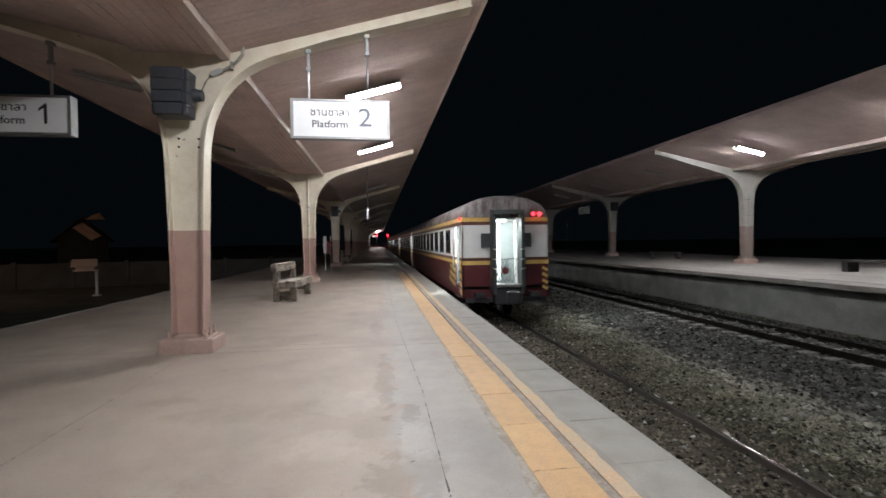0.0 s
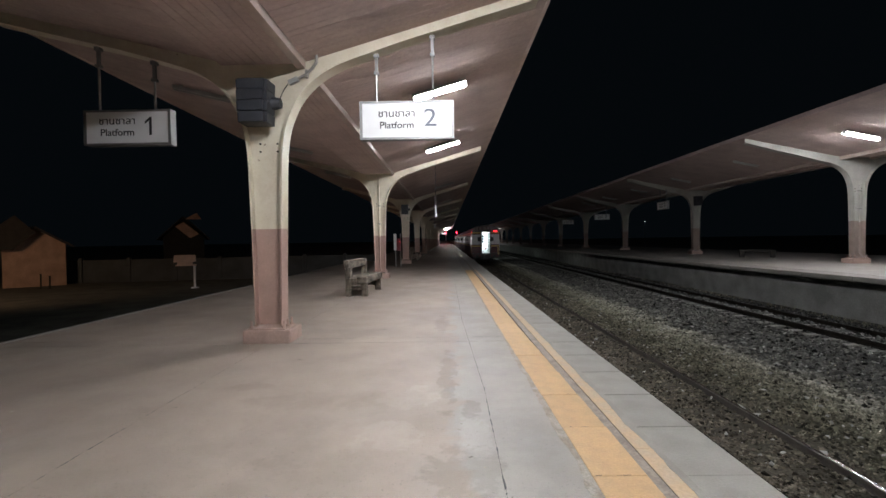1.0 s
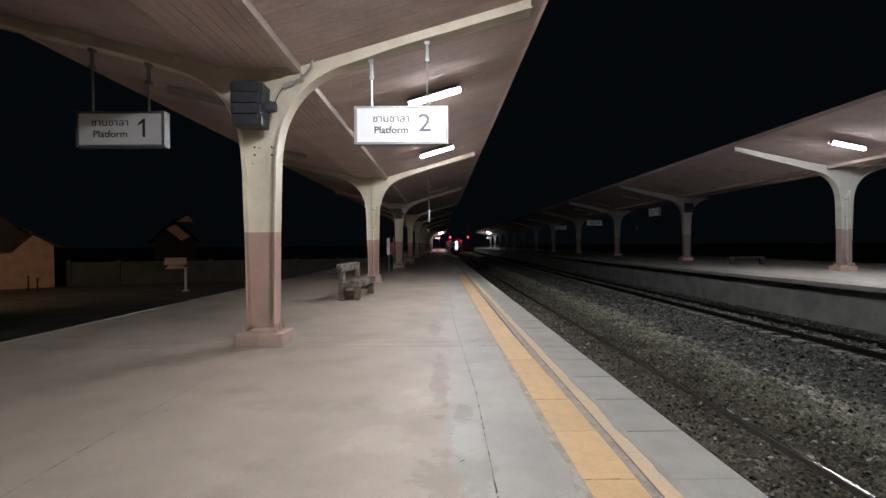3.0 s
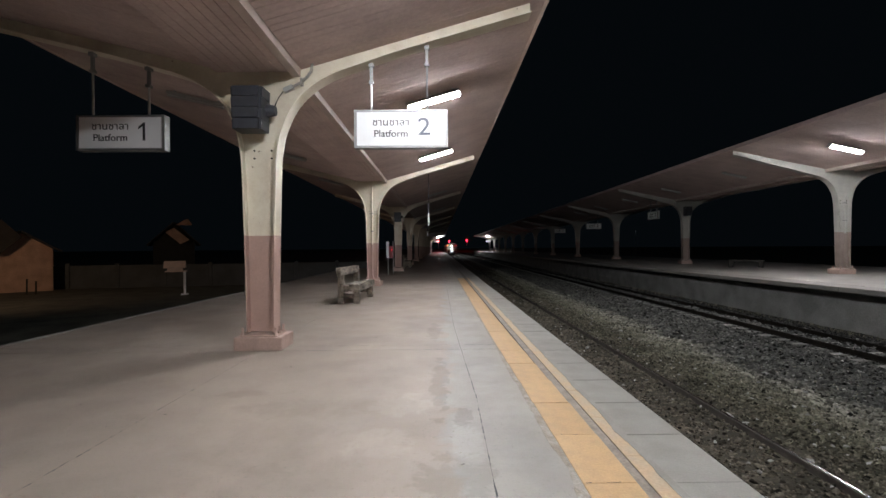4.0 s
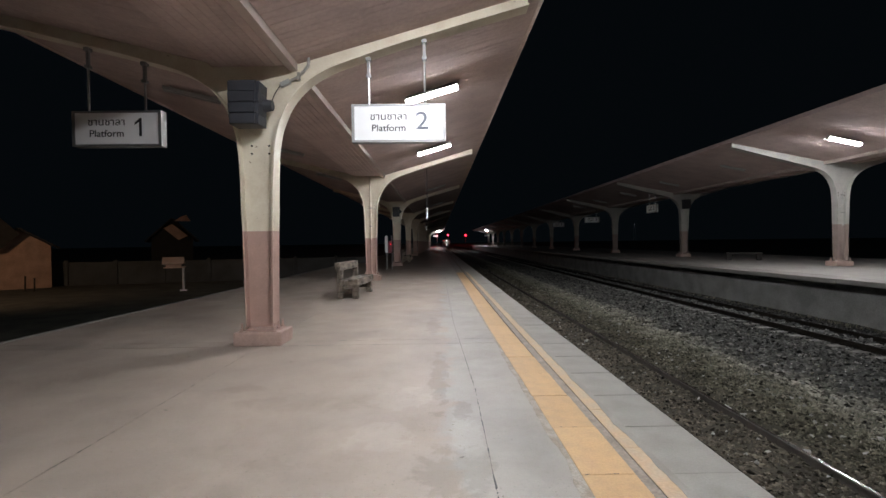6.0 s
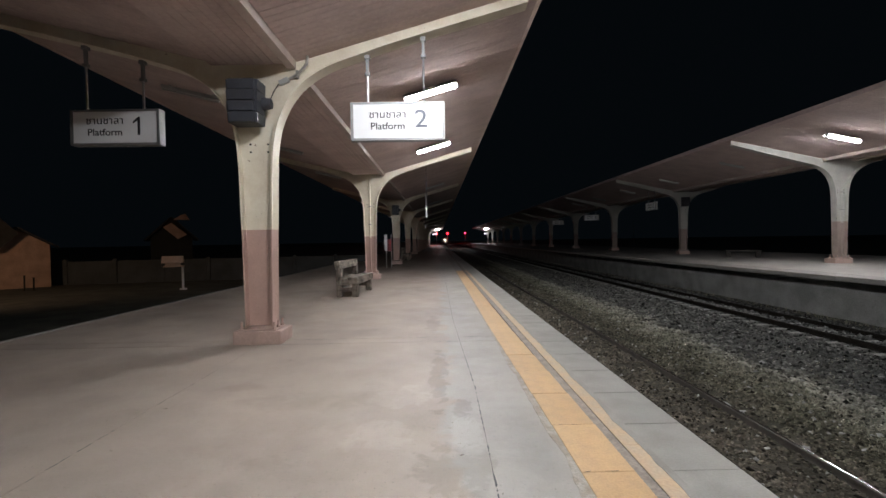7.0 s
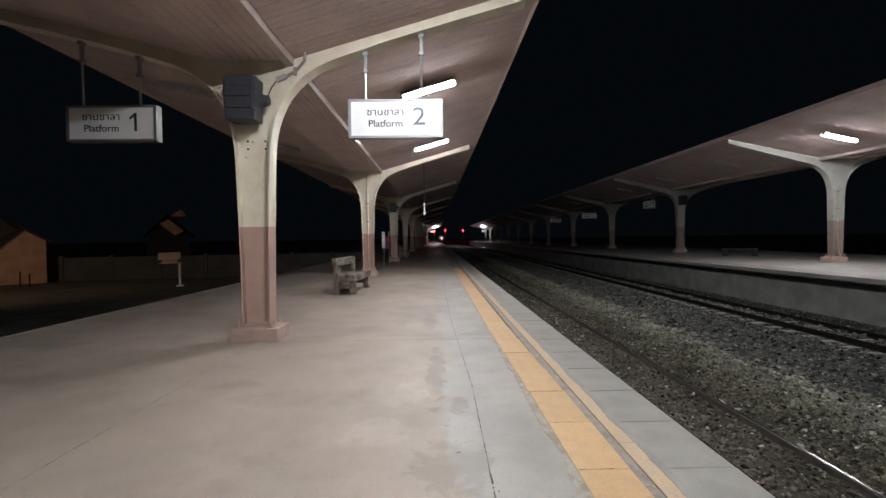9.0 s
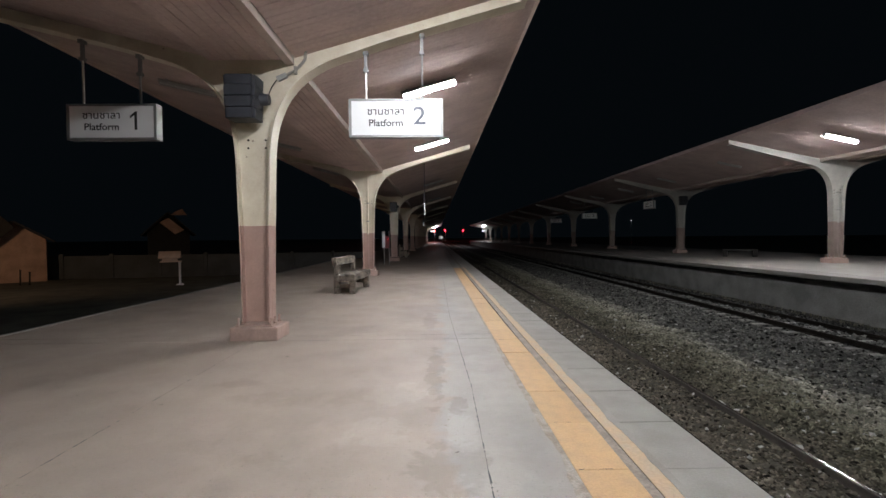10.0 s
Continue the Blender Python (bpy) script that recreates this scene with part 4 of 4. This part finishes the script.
# ---- the train: coaches that draw away ----
C_WHITE = material("coach_white_paint", (0.62, 0.63, 0.62), 0.4, spread=0.12, scale=2, fine=20, bump=0.03)
C_MAROON = material("coach_maroon_paint", (0.09, 0.018, 0.022), 0.4, spread=0.3, scale=2, fine=20, bump=0.05)
C_CREAM = material("coach_cream_stripe", (0.62, 0.42, 0.13), 0.4, spread=0.15, scale=3)
C_BROWN = material("coach_brown_stripe", (0.10, 0.035, 0.02), 0.4, spread=0.2, scale=3)
C_ROOF = material("coach_roof_grime", (0.21, 0.195, 0.19), 0.6, spread=0.6, scale=3.0, fine=14, other=(0.06, 0.036, 0.036), stretch=(1.3, 0.4, 0.45))
C_DARK = material("rubber_and_underframe", (0.03, 0.03, 0.032), 0.7, spread=0.3, scale=6)
C_GREY = material("gangway_grey_steel", (0.042, 0.048, 0.048), 0.55, spread=0.25, scale=5)
C_GLASS = material("dark_coach_glass", (0.02, 0.025, 0.03), 0.08, spread=0.1, bump=0.0)
C_INNER = material("vestibule_white_panel", (0.52, 0.54, 0.54), 0.5, spread=0.06, scale=3)
# Lining colour darkened to hold down the glare seen through the side doors.
C_PANEL = material("vestibule_dimmed_panel", (0.10, 0.11, 0.11), 0.5, spread=0.1, scale=3)
C_LAMP = glow("coach_ceiling_light", (0.9, 1.0, 0.98), 28.0)
HALF, LONG = 1.40, 19.6


def coach(label, group="coaches"):
    """Origin on the rail at the rear end; the coach runs along +y."""
    f = empty("passenger_coach", pose(0, 0, 0), label, "train coach", group)
    d0, d1 = 0.42, 1.22                      # side doors of the vestibule
    bands = [("skirt", 0.84, 1.2, C_MAROON, 0.0), ("waist_panel", 1.204, 1.88, C_MAROON, 0.0), ("lower_cream_stripe", 1.884, 2.0, C_CREAM, 0.004), ("lower_brown_stripe", 2.004, 2.1, C_BROWN, 0.002),
             ("window_band", 2.104, 3.12, C_WHITE, 0.0), ("upper_brown_stripe", 3.124, 3.23, C_BROWN, 0.003), ("cornice", 3.234, 3.36, C_CREAM, 0.006)]
    for s in (-1, 1):
        for name, z0, z1, mat, out in bands:
            runs = ((0.0, d0), (d1, LONG)) if 1.3 < z1 < 3.2 else ((0.0, LONG),)
            bm = bmesh.new()
            for y0, y1 in runs:
                xa, xb = s * (HALF - 0.05), s * (HALF + out)
                box(bm, min(xa, xb), max(xa, xb), y0, y1, z0, z1)
            part(name, bm, mat, f)
        for k in range(10):
            y = 2.2 + 1.68 * k
            xa, xb = s * (HALF - 0.002), s * (HALF + 0.012)
            w = part("window", boxes((min(xa, xb), max(xa, xb), y, y + 1.04, 2.19, 3.05), bevel=0.004), C_DARK, f)
            xa, xb = s * (HALF + 0.008), s * (HALF + 0.016)
            part("pane", boxes((min(xa, xb), max(xa, xb), y + 0.06, y + 0.98, 2.25, 2.62), (min(xa, xb), max(xa, xb), y + 0.06, y + 0.98, 2.66, 2.99)), C_GLASS, w)
        for k in range(4):
            z0, y0, y1 = 0.93 + 0.245 * k, 0.04, 2.5 - 0.12 * k
            for ya, yb in ((y0, d0), (d1, y1)):
                low, high = (z0 + 0.13 * ya, z0 + 0.13 * yb), (min(1.87, z0 + 0.15 + 0.13 * ya), min(1.87, z0 + 0.15 + 0.13 * yb))
                stripe = prism([(ya, low[0]), (yb, min(high[1] - 0.02, low[1])), (yb, high[1]), (ya, high[0])], -0.006, 0.006)
                bmesh.ops.rotate(stripe, verts=stripe.verts[:], matrix=Matrix.Rotation(radians(90), 3, "Z"))
                bmesh.ops.translate(stripe, verts=stripe.verts[:], vec=(s * HALF, 0, 0))
                part("hazard_stripe", stripe, C_CREAM, f, "yellow diagonal stripe")
        for y in (d0 - 0.06, d1 + 0.08):
            part("door_rail", rods([((s * (HALF + 0.05), y, 1.7), (s * (HALF + 0.05), y, 2.7))], 0.018), STEEL, f, "chrome grab rail")
        for z in (0.5, 0.82):
            xa, xb = s * (HALF - 0.3), s * (HALF + 0.02)
            part("step", boxes((min(xa, xb), max(xa, xb), d0 + 0.05, d1 - 0.05, z, z + 0.04)), STEEL, f)
    # rear wall on each side of the gangway
    for s in (-1, 1):
        for name, z0, z1, mat, out in bands:
            xa, xb = s * 0.40, s * (HALF - 0.004)
            part(name, boxes((min(xa, xb), max(xa, xb), -0.0 - out, 0.05, z0, z1)), mat, f)
        xa, xb = s * 0.40, s * 1.30
        part("bulkhead", boxes((min(xa, xb), max(xa, xb), 0.003, 0.053, 3.362, 3.46)), C_MAROON, f)
        xa, xb = s * 0.395, s * 0.51
        part("gangway_post", boxes((min(xa, xb), max(xa, xb), -0.40, -0.012, 0.98, 3.46), bevel=0.02), C_GREY, f, "grey gangway frame")
        xa, xb = s * 0.512, s * 0.80
        part("gangway_box", boxes((min(xa, xb), max(xa, xb), -0.14, -0.012, 2.42, 2.86), bevel=0.015), C_GREY, f)
        bm = bmesh.new()
        for z in (1.75, 2.05, 2.35):
            rod(bm, (s * 0.38, -0.42, z), (s * 0.52, -0.42, z + 0.03), 0.016, seg=8)
        part("handrail", bm, STEEL, f, "bright steel rungs")
        xa, xb = s * 0.72, s * 1.05
        part("buffer_bar", boxes((min(xa, xb), max(xa, xb), -0.25, 0.0, 0.86, 1.02), bevel=0.02), C_DARK, f)
    for s in (1,):
        for k in range(4):
            bm = box(bmesh.new(), -0.1, 0.1, -0.004, 0.004, -0.045, 0.045, turn=pose(s * 1.29, -0.004, 1.12 + 0.2 * k, 0, s * 30, 0))
            part("corner_stripe", bm, C_CREAM, f, "yellow corner stripe")
    part("lintel", boxes((-0.51, 0.51, -0.40, 0.05, 3.465, 3.58), bevel=0.02), C_GREY, f)
    part("threshold", boxes((-0.39, 0.39, -0.44, 0.05, 1.20, 1.28), bevel=0.01), STEEL, f)
    part("end_beam", boxes((-1.3, 1.3, -0.06, 0.05, 0.7, 0.836)), C_DARK, f)
    bm = boxes((-0.46, 0.46, -0.36, 0.0, 0.66, 1.19), bevel=0.05)
    rod(bm, (0, -0.8, 0.92), (0, -0.4, 0.92), 0.12, seg=12)
    box(bm, -0.18, 0.18, -0.86, -0.62, 0.72, 1.1, 0.05)
    part("coupler", bm, C_DARK, f)
    for x in (-0.42, 0.42):
        part("brake_hose", tube_path(bmesh.new(), [(x, -0.06, 1.0), (x, -0.22, 0.72), (x * 0.8, -0.26, 0.5), (x * 0.6, -0.18, 0.62)], 0.03), C_DARK, f)
    # roof: an arch with a rounded rear end
    arch = [(HALF * 1.005 * math.cos(a), 3.364 + 0.70 * math.sin(a) ** 0.8 if math.sin(a) > 0 else 3.364) for a in np.linspace(0, math.pi, 25)]
    part("roof", prism(arch, 0.35, LONG), C_ROOF, f, "grimy arched roof")
    bm = bmesh.new()
    rings = []
    for y, k in ((0.35, 1.0), (0.15, 0.985), (0.0, 0.93), (-0.06, 0.84)):
        rings.append([bm.verts.new((x * (0.5 + 0.5 * k) if k < 1 else x, y, 3.364 + (z - 3.364) * k)) for x, z in arch])
    for a, b in zip(rings, rings[1:]):
        for i in range(len(a) - 1):
            bm.faces.new((a[i], a[i + 1], b[i + 1], b[i]))
    bm.faces.new(rings[-1])
    bmesh.ops.recalc_face_normals(bm, faces=bm.faces[:])
    part("roof_end", bm, C_ROOF, f, "stained rounded roof end")
    # lining behind the outer panels
    for s in (-1, 1):
        xa, xb = s * 0.40, s * (HALF - 0.06)
        part("end_lining", boxes((min(xa, xb), max(xa, xb), 0.052, 0.058, 1.2, 3.298)), C_INNER, f)
        xa, xb = s * (HALF - 0.059), s * (HALF - 0.052)
        for y0, y1 in ((0.06, d0), (d1, LONG - 0.06)):
            part("side_lining", boxes((min(xa, xb), max(xa, xb), y0, y1, 1.1, 3.298)), C_INNER, f)
    # inside of the vestibule
    part("floor_pan", boxes((-HALF + 0.06, HALF - 0.06, 0.0, LONG, 1.1, 1.2)), C_GREY, f)
    part("vestibule_ceiling", boxes((-HALF + 0.06, HALF - 0.06, 0.06, 1.9, 3.30, 3.36)), C_INNER, f)
    part("partition", boxes((-HALF + 0.06, -0.36, 1.84, 1.9, 1.2, 3.3), (0.36, HALF - 0.06, 1.84, 1.9, 1.2, 3.3)), C_PANEL, f, "vestibule wall darkened to dim the side doorway")
    part("inner_door", boxes((-0.355, 0.355, 1.85, 1.88, 1.2, 3.3)), C_INNER, f)
    for z in (2.28, 2.55, 2.82):
        part("inner_door_pane", boxes((-0.26, 0.0, 1.835, 1.849, z, z + 0.22)), C_GLASS, f, "dark door window")
    gate = bmesh.new()
    for k in range(7):
        x = -0.36 + 0.12 * k
        rod(gate, (x, 0.1, 1.32), (min(x + 0.36, 0.37), 0.1, 1.32 + (min(x + 0.36, 0.37) - x) * 2.0), 0.009, seg=6)
        rod(gate, (x, 0.12, 1.32), (max(x - 0.36, -0.37), 0.12, 1.32 + (x - max(x - 0.36, -0.37)) * 2.0), 0.009, seg=6)
    rod(gate, (-0.37, 0.11, 2.05), (0.37, 0.11, 2.05), 0.018, seg=6)
    part("folding_gate", gate, C_GREY, f, "grey lattice gate across the doorway")
    part("round_plate", rods([((0.0, 0.04, 1.68), (0.0, 0.08, 1.68))], 0.115, 24), C_RED, f, "dark red round plate")
    part("vestibule_lining", boxes((-0.395, -0.37, 0.055, 0.3, 1.2, 3.3), (0.37, 0.395, 0.055, 0.3, 1.2, 3.3)), C_INNER, f)
    for x in (-0.88, 0.0, 0.88):
        part("ceiling_light", boxes((x - 0.14, x + 0.14, 0.42, 1.3, 3.27, 3.296)), C_LAMP, f, "glowing ceiling light")
    # bogies
    for y in (2.9, LONG - 2.9):
        b = part("bogie", boxes((-0.9, -0.74, y - 1.5, y + 1.5, 0.35, 0.62), (0.74, 0.9, y - 1.5, y + 1.5, 0.35, 0.62), (-0.8, 0.8, y - 0.25, y + 0.25, 0.4, 0.75), bevel=0.03), C_DARK, f)
        for e in (-1.05, 1.05):
            for s in (-1, 1):
                part("wheel", rods([((s * 0.5, y + e, 0.43), (s * 0.63, y + e, 0.43))], 0.43, 24), DARK_IRON, b)
    part("underframe", boxes((-1.0, 1.0, 5.2, LONG - 5.2, 0.45, 1.0), (-1.3, 1.3, 0.1, LONG, 0.9, 1.09)), C_DARK, f)
    part("front_wall", boxes((-HALF + 0.06, HALF - 0.06, LONG - 0.05, LONG, 1.2, 3.36)), C_GREY, f)
    return f


COACH = coach("white, cream and maroon passenger coach with an open rear doorway")
TRAIN = [COACH] + [copy_thing(COACH, pose(0, 0, 0)) for k in range(4)]
for lx in (0.90, 1.10):
    lens = bmesh.new()
    bmesh.ops.create_uvsphere(lens, u_segments=16, v_segments=8, radius=0.06, matrix=Matrix.Translation((lx, -0.05, 3.46)))
    part("tail_lamp", lens, TAIL, COACH, "glowing red tail lamp")
part("side_lamp", boxes((-HALF - 0.05, -HALF, 0.12, 0.2, 3.3, 3.36)), TAIL, COACH)


# ---- beyond the platform: houses, wall, little shrine, dark ----
H_WALL = material("peach_house_plaster", (0.52, 0.34, 0.25), 0.8, spread=0.25, scale=1.5, fine=15)
H_ROOF = material("dark_roof_tiles", (0.035, 0.03, 0.026), 0.8, spread=0.4, scale=3, fine=20)
H_GREY = material("grey_boundary_wall", (0.075, 0.08, 0.08), 0.85, spread=0.3, scale=1.0, fine=12)


SHRINE = material("weathered_cream_plaster", (0.72, 0.55, 0.45), 0.7, spread=0.15, scale=4)
# Near-black: the far house's walls are coloured as unlit; the stakes share it.
H_DARK = material("night_black_wall", (0.03, 0.028, 0.024), 0.85, spread=0.3, scale=2)


def house(m, w, l, h, rise, wall, label, over=0.45):
    f = empty("house", m, label, "house", "houses")
    part("wall", prism([(-w / 2, 0), (w / 2, 0), (w / 2, h), (0, h + rise), (-w / 2, h)], 0, l), wall, f)
    for s in (-1, 1):
        k = rise / (w / 2)
        a, b = (0, h + rise + 0.05), (s * (w / 2 + over), h - over * k + 0.05)
        part("roof", ribbon([a, b] if s > 0 else [b, a], -over, l + over, 0.12), H_ROOF, f)
    return f


near_house = house(pose(-28.6, 31.0, GROUND, 0, 0, 40), 3.3, 7.0, 2.95, 1.1, H_WALL, "small peach plastered house with a tiled gable roof")
part("porch_roof", prism([(-2.3, 2.6), (-1.0, 2.6), (0.1, 3.75), (-0.9, 4.9), (-2.3, 3.7)], -0.75, -0.6), H_ROOF, near_house, "dark tiled porch roof")
far_house = house(pose(-25.2, 43.0, GROUND, 0, 0, 30), 3.4, 7.0, 3.6, 1.7, H_DARK, "house with a dark roof behind the boundary wall")
# Pale panel in place of a lit slope of the dark roof.
part("lit_slope_panel", prism([(-0.7, 4.45), (0.0, 4.85), (1.25, 3.75), (0.5, 3.35)], -0.95, -0.85), H_WALL, far_house, "pale panel for a lit roof slope")
part("dormer_gable", prism([(0.15, 5.15), (1.5, 5.15), (1.15, 5.75), (0.75, 5.6)], -0.55, -0.45), H_WALL, far_house, "pale dormer gable")


def stake(x, y, h):
    f = empty("garden_stake", pose(x, y, GROUND), "thin dark stake standing before the house wall", "stake", "garden stakes")
    part("shaft", rods([((0, 0, -0.02), (0.02, 0, h))], 0.045, 8), H_DARK, f)
    part("tip", rods([((0.02, 0, h), (0.02, 0, h + 0.05))], 0.06, 8), H_DARK, f)


stake(-26.6, 29.2, 0.95)
stake(-26.1, 29.3, 0.8)


def boundary_wall():
    f = empty("boundary_wall", pose(-24, 34, GROUND, 0, 0, 12), "low grey boundary wall of rendered panels", "wall", kind="structure")
    for k in range(-2, 6):
        part("panel", boxes((3.2 * k - 0.0, 3.2 * k + 2.9, -0.08, 0.08, 0, 1.7), bevel=0.01), H_GREY, f)
        part("pier", boxes((3.2 * k - 0.28, 3.2 * k - 0.02, -0.14, 0.14, 0, 1.85), bevel=0.02), H_GREY, f)


boundary_wall()


def shrine():
    f = empty("spirit_house", pose(-16.5, 28.2, GROUND, 0, 0, 25), "little pale shrine house on a white post", "shrine")
    part("post", rods([((0.52, 0, 0), (0.52, 0, 1.45))], 0.07), SIGN, f)
    part("foot", boxes((0.32, 0.72, -0.2, 0.2, 0, 0.08), bevel=0.02), SIGN, f)
    part("deck", boxes((-0.5, 0.62, -0.4, 0.4, 1.45, 1.51)), SHRINE, f)
    part("cell", boxes((-0.4, 0.4, -0.25, 0.25, 1.51, 1.85)), SHRINE, f)
    for s in (-1, 1):
        bm = prism([(0.0, 2.12), (s * 0.5, 1.74), (s * 0.5, 1.69), (0.0, 2.06)], -0.58, 0.58)
        bmesh.ops.rotate(bm, verts=bm.verts[:], matrix=Matrix.Rotation(radians(90), 3, "Z"))
        part("roof", bm, SHRINE, f)


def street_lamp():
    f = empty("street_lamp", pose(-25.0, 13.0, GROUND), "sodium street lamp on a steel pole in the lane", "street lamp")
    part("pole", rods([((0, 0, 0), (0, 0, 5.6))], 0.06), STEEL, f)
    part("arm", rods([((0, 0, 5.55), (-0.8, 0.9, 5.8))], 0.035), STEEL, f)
    # The unseen lamp's hood has an added side plate shielding the station.
    part("hood_and_shield", boxes((-1.3, -0.5, 0.2, 1.6, 5.86, 5.92), (-0.56, -0.5, -0.3, 1.16, 4.9, 5.86)), CASE, f, "lamp hood with an added plate that blocks light")
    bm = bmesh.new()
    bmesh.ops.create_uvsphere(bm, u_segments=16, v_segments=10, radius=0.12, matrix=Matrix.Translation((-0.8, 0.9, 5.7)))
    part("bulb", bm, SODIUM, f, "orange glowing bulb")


def distant_lamp():
    f = empty("street_lamp", pose(65.5, 150.0, GROUND), "small white lamp on a pole far beyond the opposite platform", "street lamp")
    part("pole", rods([((0, 0, 0), (0, 0, 7.9))], 0.07), STEEL, f)
    bm = bmesh.new()
    bmesh.ops.create_uvsphere(bm, u_segments=12, v_segments=8, radius=0.06, matrix=Matrix.Translation((0, 0, 7.96)))
    part("bulb", bm, FAR_BULB, f, "white glowing bulb")


FAR_BULB = glow("far_white_bulb", (0.95, 0.97, 1.0), 1.3)
distant_lamp()
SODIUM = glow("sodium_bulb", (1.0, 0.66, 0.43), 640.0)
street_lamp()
shrine()

def litter():
    """Leaf scraps, grit and chips on the platform floor."""
    rng = np.random.default_rng(12)
    verts, faces = [], []
    for k in range(130):
        x, y, r = rng.uniform(-6.5, 0.9), 1.6 + 16 * rng.random() ** 1.4, rng.uniform(0.004, 0.016)
        a = np.sort(rng.uniform(0, 6.28, 5))
        i = len(verts)
        verts += [(x + r * math.cos(q) * 1.6, y + r * math.sin(q), 0.002 + 0.006 * rng.random()) for q in a] + [(x, y, 0.008)]
        faces += [(i + m, i + (m + 1) % 5, i + 5) for m in range(5)]
    ob = raw("litter", verts, faces, CHIPS)
    tagged(ob, "tiny leaf scraps and chips lying on the platform", "litter", kind="stuff")


CHIPS = material("leaf_and_paper_chips", (0.45, 0.4, 0.33), 0.8, spread=0.5, scale=3, island=0.95)
litter()

# ---- stones and weeds on the track bed ----
ballast()
pale_stones()
weeds()


def motions():
    """The train draws away down its straight track."""
    away = [(0.0, 13.85), (0.1, 16.8), (0.2, 19.8), (0.3, 23.0), (0.4, 25.9), (0.5, 29.0), (0.6, 32.2), (0.8, 39.0), (1.0, 46.0), (1.3, 56.0),
            (1.6, 65.0), (2.0, 78.0), (2.6, 97.0), (3.8, 135.0), (4.5, 160.0), (5.5, 192.0), (7.0, 240.0), (10.0, 330.0)]
    for k, c in enumerate(TRAIN):
        walk(c, [(t, pose(TRACK_A, y + 20.2 * k, RAIL)) for t, y in away])


motions()
